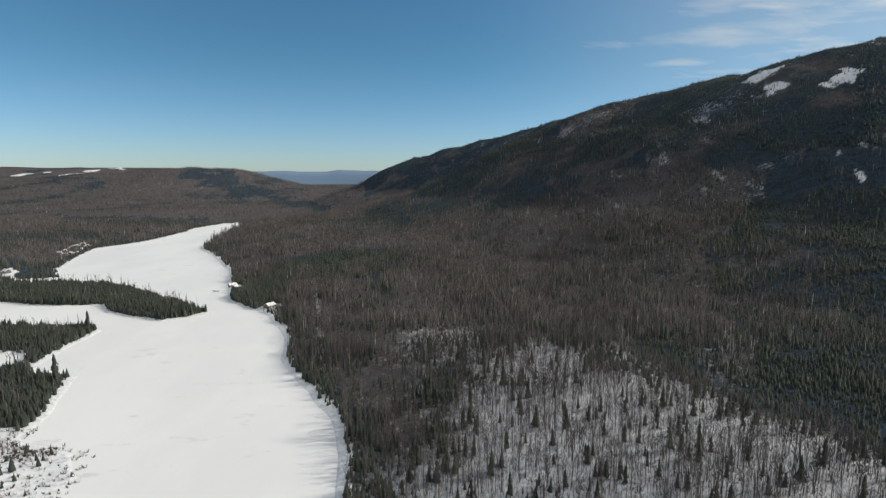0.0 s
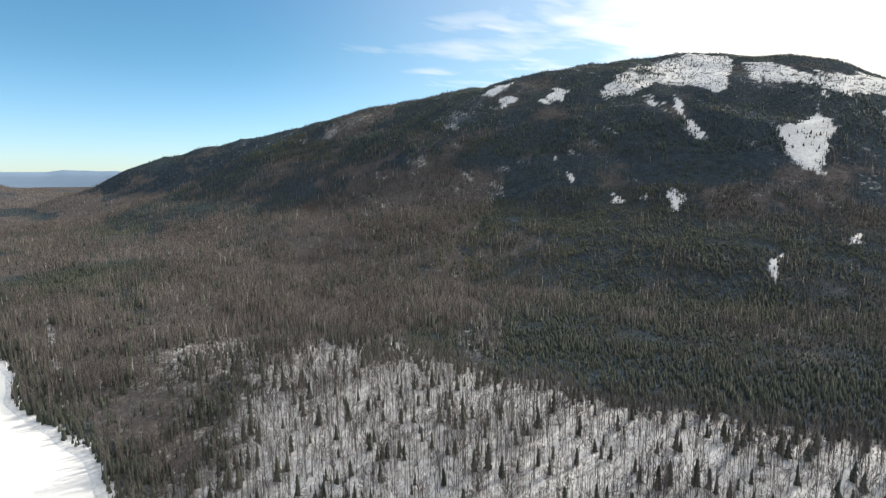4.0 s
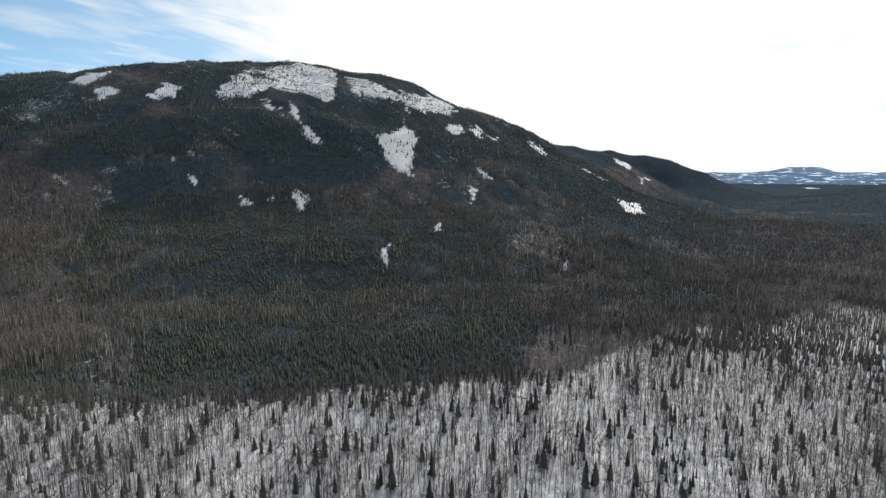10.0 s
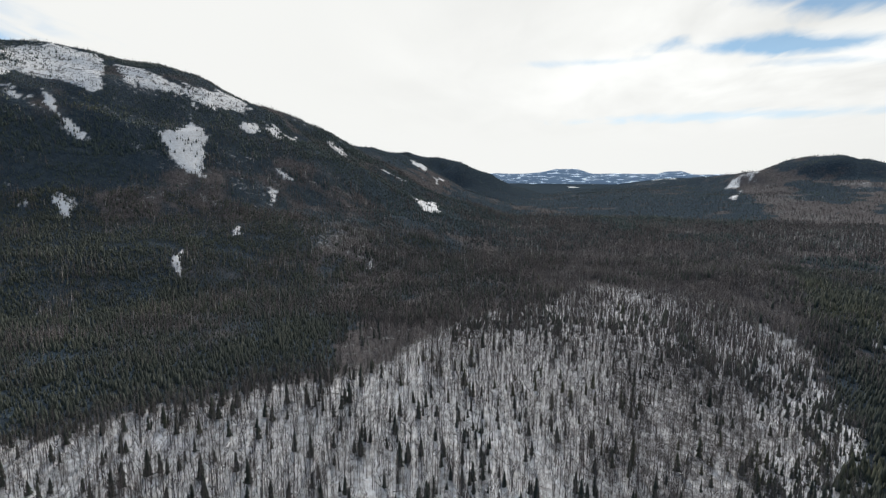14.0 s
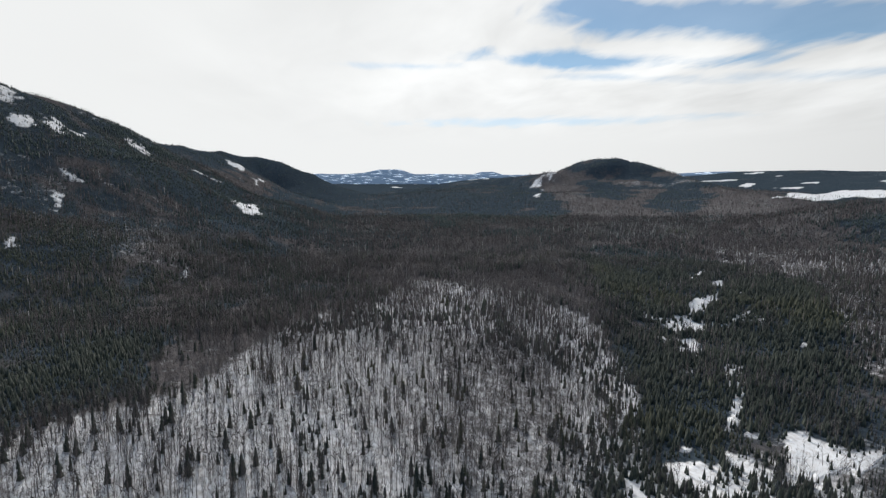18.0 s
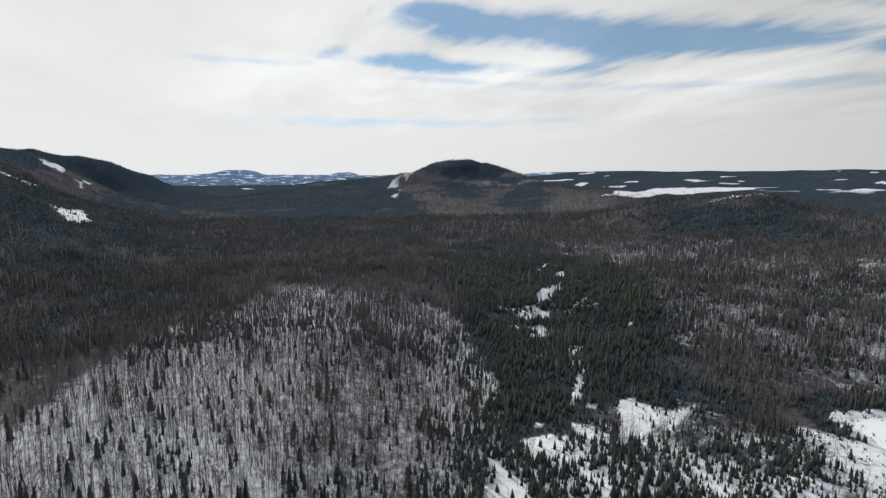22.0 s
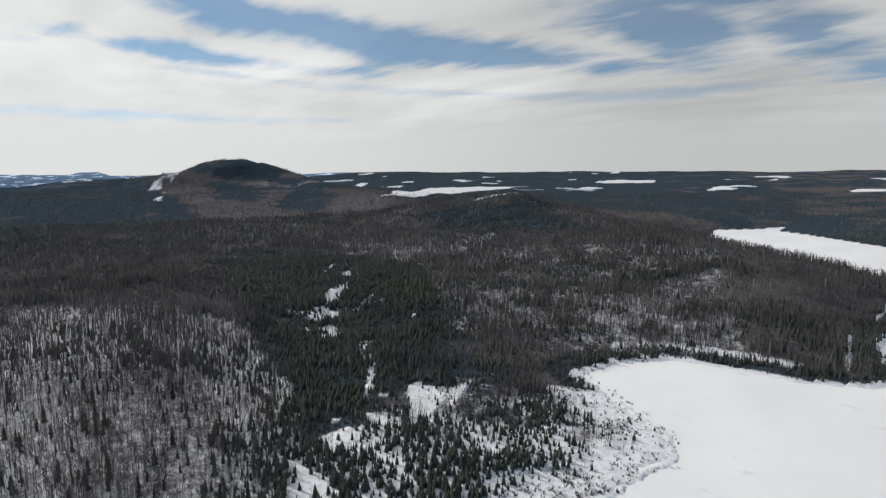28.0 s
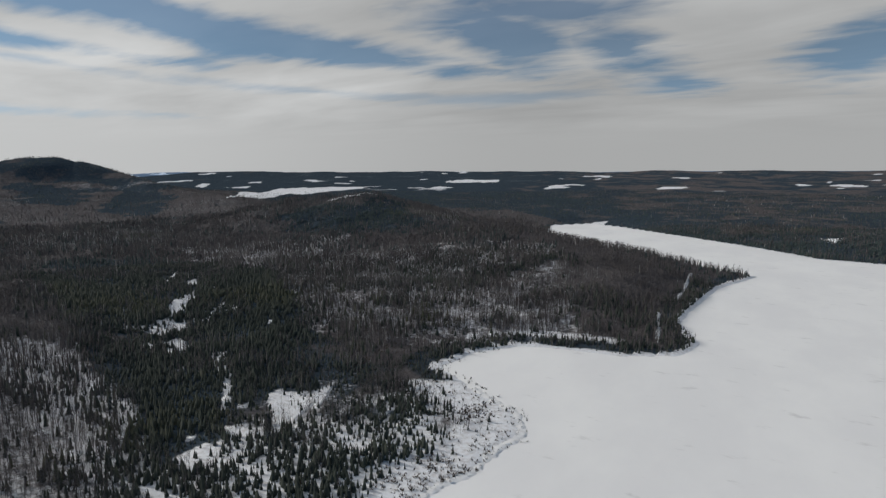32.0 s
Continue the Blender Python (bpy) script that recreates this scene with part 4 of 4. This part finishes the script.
def plant(name, label, category, kinds, x, y, z, high, broad, mat, pale=None):
    """One stand: every tree set at its own place, turned and sized."""
    if not len(x):
        return
    pick = rng.randint(0, len(kinds), len(x))
    V, F, T, base = [], [], [], 0
    for k, (v, f) in enumerate(kinds):
        m = np.where(pick == k)[0]
        if not len(m):
            continue
        a = rng.uniform(0, 2 * np.pi, len(m))
        c, s = np.cos(a)[:, None], np.sin(a)[:, None]
        w = (high[m] * broad[m])[:, None]
        px = x[m][:, None] + w * (c * v[:, 0] - s * v[:, 1])
        py = y[m][:, None] + w * (s * v[:, 0] + c * v[:, 1])
        pz = z[m][:, None] + high[m][:, None] * v[:, 2]
        V.append(np.stack([px, py, pz], -1).reshape(-1, 3))
        F.append((f[None] + (base + np.arange(len(m)) * len(v))[:, None, None]).reshape(-1, 3))
        tone = 0.84 * rng.rand(len(m)) ** 1.3
        if pale is not None:
            tone = np.where(rng.rand(len(m)) < pale[m] + 0.006, 1.0, tone)
        T.append(np.repeat(tone, len(v)))
        base += len(m) * len(v)
    me = mesh_from(name, np.concatenate(V), tris=np.concatenate(F))
    give(me, "tone", np.concatenate(T))
    me.materials.append(mat)
    tagged(new(name, me), label, category, kind="stuff")


SPIRES = [[spire(4, 6, s, 0.15) for s in range(8)], [spire(1, 5, s, 0.19) for s in range(8)], [spire(1, 5, s, 0.20) for s in range(6)], [spire(1, 4, s, 0.24) for s in range(4)]]
BARES = [[bare(6, 2, s, 0.45 + 0.04 * s) for s in range(16)], [bare(3, 0, s, 2.0) for s in range(10)], [bare(3, 0, s, 3.4) for s in range(8)], [bare(3, 0, s, 6.0) for s in range(6)]]
WEST_TREES = 4
RINGS = [(140, 360, 1 / 4.0), (360, 760, 1 / 4.4), (760, 1500, 1 / 14.0), (1500, 3000, 1 / 85.0), (140, 760, 1 / 3.5)]
# far sides of the hills, which no one sees, carry fewer trees
tilt = np.maximum.accumulate(np.arctan2(GZ.reshape(nb, nr) - EYE, np.maximum(R, 1)), axis=1)
STANDS, dense_stand = {}, {}
for level, (r0, r1, per) in enumerate(RINGS):
    b0, b1 = radians(-43), radians(-10 if level == WEST_TREES else 196)
    count = int(per * 0.5 * (r1 * r1 - r0 * r0) * (b1 - b0))
    rr, aa = np.sqrt(rng.uniform(r0 * r0, r1 * r1, count)), rng.uniform(b0, b1, count)
    x, y = rr * np.sin(aa), rr * np.cos(aa)
    share, dens, tall, woods, z, d, rocky, ashy = plan(x, y)
    ia = np.clip(((np.degrees(aa) + 46) / STEP).astype(int), 0, nb - 1)
    ir = np.clip(np.searchsorted(ranges, rr) - 1, 0, nr - 1)
    hidden = np.arctan2(z + 10 - EYE, rr) < tilt[ia, ir] - 0.004
    if level == 1:
        dens = dens * np.where(share < 0.25, 0.72, 1.0)
    if level == 0:
        dens = dens * np.where(share < 0.25, 1.0, np.where(aa > radians(100), 0.75, 1.6))
    keep = (rng.rand(count) < dens) & (~hidden | (rng.rand(count) < 0.12)) & (d > 2)
    if level == WEST_TREES:
        keep &= (x < -175) & (y < 640) & (d > 4)
    x, y, z, share, tall, d, aa, rr = (v[keep] for v in (x, y, z, share, tall, d, aa, rr))
    ashy, dense_stand[level] = ashy[keep], share
    con = rng.rand(len(x)) < share
    h = tall * rng.uniform(0.65, 1.2, len(x))
    lone = share < 0.25
    h = np.where(con, h * rng.uniform(0.5, 1.0, len(x)) * np.where(lone, 1.08, np.where(z > 160, 1.0, np.where(aa > radians(100), 0.74, 0.62))), h * 1.2) * (1.0, 1.0, 1.0, 0.75, 0.9)[level]
    STANDS[level] = (x, y, z, h, con, aa, rr, d, ashy)
def near_ones(x, y, con, most):
    """The trees of the near slope that stand as things of their own: the nearest to where the camera starts."""
    who = np.where((x > 60) & (x < 240) & (y > -60) & (y < 170) & con)[0]
    return who[np.argsort(np.hypot(x[who], y[who]))[:most]]


x, y, z, h, con, aa, rr, d, ashy = STANDS[0]
SINGLE_SPRUCE = near_ones(x, y, con, 260)
SINGLE_BARE = near_ones(x, y, ~con, 240)
alone = np.zeros(len(x), bool)
alone[SINGLE_SPRUCE], alone[SINGLE_BARE] = True, True
LABELS = {("spruce", "west"): "dense dark spruces along snowy lake spits", ("spruce", 0): "scattered small dark spruces among bare hardwoods",
          ("spruce", 1): "dark green spruce wood at the mountain's foot", ("spruce", 2): "dense dark spruce forest covering the mountain face",
          ("spruce", 3): "distant dark spruce forest on far hills", ("bare", "west"): "leafless trees between spruces by the lake",
          ("bare", 0): "dense leafless grey hardwood saplings over snow", ("bare", 1): "leafless brown hardwood forest on the valley floor",
          ("bare", 2): "brown leafless forest on lower mountain slopes", ("bare", 3): "distant brown leafless forest on far hills"}
for level, (x, y, z, h, con, aa, rr, d, ashy) in STANDS.items():
    west = (x < -150) & (np.degrees(aa) < 0)
    rest = ~alone if level == 0 else np.ones(len(x), bool)
    thick = (level == 0) & (dense_stand[level] > 0.5)
    for key, sel in (("west", west), (level, ~west & rest & ~thick), (1, ~west & rest & thick))[:1 if level == WEST_TREES else 3 if level == 0 else 2]:
        a, b = sel & con, sel & ~con
        # Spruces beyond the near woods take the needle colour with haze painted in.
        plant("spruce_stand", LABELS["spruce", key], "forest", SPIRES[1 if level == WEST_TREES or (key == "west" and level < 2) else max(level, key) if key != "west" else level], x[a], y[a], z[a] - 0.2, h[a], rng.uniform(0.7, 1.3, a.sum()), NEEDLES if key in ("west", 0, 1) else HAZED_SPRUCE)
        plant("hardwood_stand", LABELS["bare", key], "forest", BARES[1 if level == WEST_TREES else level], x[b], y[b], z[b] - 0.2, h[b], rng.uniform(0.8, 1.3, b.sum()), TWIGS, ashy[b])


# ---- single trees of the near slope ----
def part(name, v, f, mat, parent, label=""):
    me = mesh_from(name, np.asarray(v, float), tris=np.asarray(f))
    me.materials.append(mat)
    ob = new(name, me)
    ob.parent = parent
    return tagged(ob, label)


def spruce_tree(seed):
    root = new("spruce_tree")
    v, f = [], []
    cone_stick(v, f, (0, 0, -0.03), (0, 0, 0.9), 0.016, 6)
    part("trunk", v, f, BARK, root)
    v, f = spire(10, 9, seed, 0.15)
    part("crown", v, f, NEEDLES, root)
    return tagged(root, "small dark green spruce with ragged crown in snow", "tree", "spruces of the near slope")


def bare_tree(seed):
    root = new("bare_tree")
    g = np.random.RandomState(seed)
    v, f = [], []
    lean = g.normal(0, 0.03, 2)
    cone_stick(v, f, (0, 0, -0.03), (lean[0] * 0.5, lean[1] * 0.5, 0.98), 0.012, 5)
    part("trunk", v, f, BARK, root)
    v, f = [], []
    for k in range(9):
        h_, a_ = g.uniform(0.4, 0.9), g.uniform(0, 6.28)
        reach = g.uniform(0.08, 0.2) * (1.2 - 0.5 * h_)
        p_ = np.array((lean[0] * 0.5 * h_, lean[1] * 0.5 * h_, h_))
        q_ = p_ + np.array((reach * math.cos(a_), reach * math.sin(a_), g.uniform(0.1, 0.25)))
        cone_stick(v, f, p_, q_, 0.005, 3)
        for m in range(3):
            s_ = p_ + g.uniform(0.3, 1) * (q_ - p_)
            cone_stick(v, f, s_, s_ + np.array((g.normal(0, 0.04), g.normal(0, 0.04), g.uniform(0.04, 0.12))), 0.003, 3)
    part("crown", v, f, TWIGS, root)
    return tagged(root, "slim leafless grey hardwood tree standing in snow", "tree", "bare trees of the near slope")


x, y, z, h, con, aa, rr, d, ashy = STANDS[0]
for maker, who in ((spruce_tree, SINGLE_SPRUCE), (bare_tree, SINGLE_BARE)):
    models = [maker(s) for s in range(8)]
    for i in who:
        k = int(rng.randint(8))
        s = float(h[i])
        m = pose(x[i], y[i], z[i] - 0.1, 0, 0, rng.uniform(0, 360)) @ Matrix.Diagonal((s, s, s, 1))
        copy_thing(models[k], m)
    for mod in models:
        for o in list(mod.children_recursive) + [mod]:
            bpy.data.objects.remove(o)


# ---- shrubs and reeds at the marshy shores ----
def scatter(x0, x1, y0, y1, count):
    return rng.uniform(x0, x1, count), rng.uniform(y0, y1, count)


TUFTS = [tuft(s) for s in range(6)]
for (box, count, label) in (((20, 190, -400, -150), 15000, "low brown shrubs and reeds poking through snow on the bay shore"),
                            ((-245, -120, 120, 265), 11000, "brown alder brush and reeds on a snowy marsh")):
    x, y = scatter(*box, count)
    d, g = shore(x, y), fbm(x, y, 24, 3)
    keep = (d > -6 + 10 * g) & (d < 60) & (rng.rand(count) < 0.15 + 0.9 * smooth(0.0, 0.5, g + 0.3 * fbm(x + 70, y, 9, 2)))
    x, y = x[keep], y[keep]
    plant("shore_brush", label, "shrubs", TUFTS, x, y, np.maximum(ground(x, y), 0.05), rng.uniform(0.7, 2.2, len(x)), rng.uniform(0.9, 1.8, len(x)), SHRUBS)


# ---- heaps of drifted snow at the edge of the bay's ice ----
def heap(seed):
    g = np.random.RandomState(seed)
    v = [(0, 0, 0.5)]
    for ring, (q, up_) in enumerate(((0.45, 0.42), (0.8, 0.2), (1.1, -0.15))):
        v += [(q * g.uniform(0.8, 1.2) * math.cos(k * math.pi / 4), q * g.uniform(0.8, 1.2) * math.sin(k * math.pi / 4), up_ * g.uniform(0.6, 1.3)) for k in range(8)]
    f = [(0, 1 + k, 1 + (k + 1) % 8) for k in range(8)]
    for ring in range(2):
        for k in range(8):
            a, b, c, e_ = 1 + ring * 8 + k, 1 + ring * 8 + (k + 1) % 8, 9 + ring * 8 + k, 9 + ring * 8 + (k + 1) % 8
            f += [(a, c, e_), (a, e_, b)]
    return np.array(v), np.array(f)


x, y = scatter(30, 160, -400, -190, 30000)
d = shore(x, y)
keep = (d > -1.5) & (d < 4.5) & (np.hypot(x, y) < 330) & (rng.rand(len(x)) < 0.5)
x, y, d = x[keep], y[keep], d[keep]
plant("snow_heaps", "lumpy white ridge of drifted snow along the bay's edge", "snow", [heap(s) for s in range(6)], x, y, np.full(len(x), 0.1), rng.uniform(0.45, 1.2, len(x)), rng.uniform(2.2, 4.2, len(x)), ICE)


# ---- the farthest hills, a rim in painted haze blue round the whole view ----
rim = np.arange(-48, 202, 0.25)
up = 0.12 + 0.26 * smooth(120, 128, rim) + 0.07 * fbm(rim * 40, rim * 0 + 3, 160, 4)
for line in (BLUE, SNOWY):
    q = np.array(line)
    up = np.maximum(up, np.interp(rim, q[:, 0], q[:, 2], left=-1, right=-1) - 0.03 + 0.04 * fbm(rim * 40, rim * 0, 40, 3))
V = []
for radius, part_ in ((4780, -0.9), (4810, 0.35), (4840, 1.0), (4900, 0.5), (4930, -0.9)):
    top = np.where(part_ < 0, -90.0, EYE + radius * np.tan(np.radians(-0.6 + (up + 0.6) * part_)))
    V.append(np.stack([radius * np.sin(np.radians(rim)), radius * np.cos(np.radians(rim)), top], 1))
k = len(rim)
i, j = np.meshgrid(np.arange(4), np.arange(k - 1), indexing="ij")
me = mesh_from("backdrop", np.concatenate(V), quads=np.stack([i * k + j, i * k + j + 1, (i + 1) * k + j + 1, (i + 1) * k + j], -1).reshape(-1, 4)[:, ::-1])
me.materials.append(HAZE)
tagged(new("backdrop", me), "distant hills with haze painted in blue along the whole horizon", "hills", kind="structure")


# ---- cabins by the lake ----
def plain_material(name, a, b, rough=0.7, scale=1.5):
    mat = bpy.data.materials.new(name)
    n, l = nodes_of(mat)
    g = noise_at(n, l, scale, 4.0)
    return finish(mat, n, l, mixed(n, l, g, a, b), rough, g, 0.2, 0.02)


BOARDS = plain_material("weathered_boards", (0.10, 0.08, 0.06), (0.24, 0.19, 0.15))
ROOF_SNOW = plain_material("roof_snow", (0.78, 0.79, 0.81), (0.88, 0.88, 0.88), 0.6)
PANE = plain_material("window_glass", (0.02, 0.025, 0.03), (0.04, 0.045, 0.05), 0.08)
BRICK = plain_material("chimney_brick", (0.18, 0.08, 0.06), (0.30, 0.14, 0.10))
TRIM = plain_material("white_trim", (0.62, 0.61, 0.58), (0.75, 0.74, 0.72))


def box_part(name, centre, size, mat, parent, label=""):
    bm = bmesh.new()
    bmesh.ops.create_cube(bm, size=1, matrix=Matrix.Translation(centre) @ Matrix.Diagonal((*size, 1)))
    bmesh.ops.bevel(bm, geom=bm.edges[:], offset=0.02, segments=1, affect="EDGES")
    me = bpy.data.meshes.new(name)
    bm.to_mesh(me)
    bm.free()
    me.materials.append(mat)
    ob = new(name, me)
    ob.parent = parent
    return tagged(ob, label)


def cabin(px, py, turn, long, deep, label):
    root = new("cabin")
    root.matrix_basis = pose(px, py, float(ground(np.array([px]), np.array([py]))[0]) - 0.1, 0, 0, turn)
    wall = 2.6
    bm = bmesh.new()
    pts = [(-deep / 2, 0), (deep / 2, 0), (deep / 2, wall), (0, wall + deep * 0.32), (-deep / 2, wall)]
    a = [bm.verts.new((-long / 2, p, q)) for p, q in pts]
    b = [bm.verts.new((long / 2, p, q)) for p, q in pts]
    bm.faces.new(a[::-1])
    bm.faces.new(b)
    for k in range(5):
        bm.faces.new((a[k], a[(k + 1) % 5], b[(k + 1) % 5], b[k]))
    bmesh.ops.recalc_face_normals(bm, faces=bm.faces[:])
    me = bpy.data.meshes.new("wall")
    bm.to_mesh(me)
    bm.free()
    me.materials.append(BOARDS)
    new("wall", me).parent = root
    rise, run = deep * 0.32, deep / 2
    pitch = math.atan2(rise, run)
    for side in (-1, 1):
        roof = box_part("roof", (0, 0, 0), (long + 0.9, math.hypot(rise, run) + 0.5, 0.28), ROOF_SNOW, root, "snow-covered roof slope")
        roof.matrix_basis = Matrix.Translation((0, side * (run / 2 + 0.06), wall + rise / 2 + 0.12)) @ Matrix.Rotation(-side * pitch, 4, "X")
    box_part("chimney", (long * 0.25, deep * 0.12, wall + rise + 0.4), (0.6, 0.6, 1.4), BRICK, root, "brick chimney")
    box_part("door", (-long * 0.1, -deep / 2 - 0.03, 1.05), (0.95, 0.08, 2.1), TRIM, root, "white door")
    for u in (-0.34, 0.12, 0.34):
        win = box_part("window", (long * u, -deep / 2 - 0.03, 1.5), (1.2, 0.08, 1.1), TRIM, root)
        box_part("pane", (long * u, -deep / 2 - 0.075, 1.5), (1.0, 0.02, 0.9), PANE, win)
    return tagged(root, label, "cabin", "cabins by the lake")


for px, py, turn, long, deep, label in ((-166, 512, 60, 9, 7, "small brown cabin with snowy roof on the lake shore"),
                                        (-240, 612, 40, 8, 6, "brown boathouse cabin under snow beside the cove"),
                                        (-232, 600, 75, 7, 5, "little snow-roofed shed by the cove"),
                                        (-606, 868, -60, 10, 7, "snow-roofed house among trees on the far shore"),
                                        (-624, 918, -40, 11, 8, "larger snow-roofed house by the shore road"),
                                        (-630, 948, -50, 9, 7, "house with white roof near the far bay"),
                                        (-548, 676, -30, 9, 7, "lone snow-roofed house beside a bend of road")):
    cabin(px, py, turn, long, deep, label)


# ---- a dock, tall shore spruces and fallen stems ----
def dock(px, py, turn):
    root = new("dock")
    root.matrix_basis = pose(px, py, 0.1, 0, 0, turn)
    for k in range(14):
        box_part("plank", (0, 0.55 * k, 0.75), (1.8, 0.48, 0.08), BOARDS, root)
    for side in (-0.8, 0.8):
        for k in range(4):
            box_part("post", (side, 2.2 * k + 0.3, 0.45), (0.16, 0.16, 1.3), BOARDS, root)
    return tagged(root, "weathered wooden dock standing over the frozen lake", "dock")


dock(-300, 752, 70)
dock(-246, 588, 80)

for px, py, tall_ in ((-238, 322, 19), (-292, 437, 17), (-248, 490, 15)):
    tree = spruce_tree(3 + px % 5)
    tree.name = "tall_spruce"
    tree.matrix_basis = pose(px, py, float(ground(np.array([px]), np.array([py]))[0]) - 0.2) @ Matrix.Diagonal((tall_, tall_, tall_, 1))
    tagged(tree, "tall dark spruce standing over its neighbours on the shore", "tree", "tall shore spruces")

v, f = [], []
cone_stick(v, f, (0, 0, 0), (1, 0, 0.02), 0.02, 6)
for k in range(5):
    cone_stick(v, f, (0.5 + 0.1 * k, 0, 0.01), (0.6 + 0.1 * k, 0.08 * (-1) ** k, 0.06), 0.006, 3)
log_mesh = mesh_from("fallen_stem", np.array(v), tris=np.array(f))
log_mesh.materials.append(BARK)
lx, ly = rng.uniform(80, 260, 90), rng.uniform(-120, 220, 90)
keep = (plan(lx, ly)[0] < 0.2) & (np.hypot(lx, ly) > 150)
for px, py in zip(lx[keep], ly[keep]):
    turn, size = rng.uniform(0, 360), rng.uniform(5, 9)
    ex, ey = px + size * math.cos(radians(turn)), py + size * math.sin(radians(turn))
    g0, g1 = ground(np.array([px, ex]), np.array([py, ey]))
    ob = new("fallen_stem", log_mesh)
    ob.matrix_basis = pose(px, py, g0 + 0.1, 0, -math.degrees(math.atan2(g1 - g0, size)), turn) @ Matrix.Diagonal((size, size, size, 1))
    tagged(ob, "fallen leafless stem lying across the snow", "log", "fallen stems of the near slope")
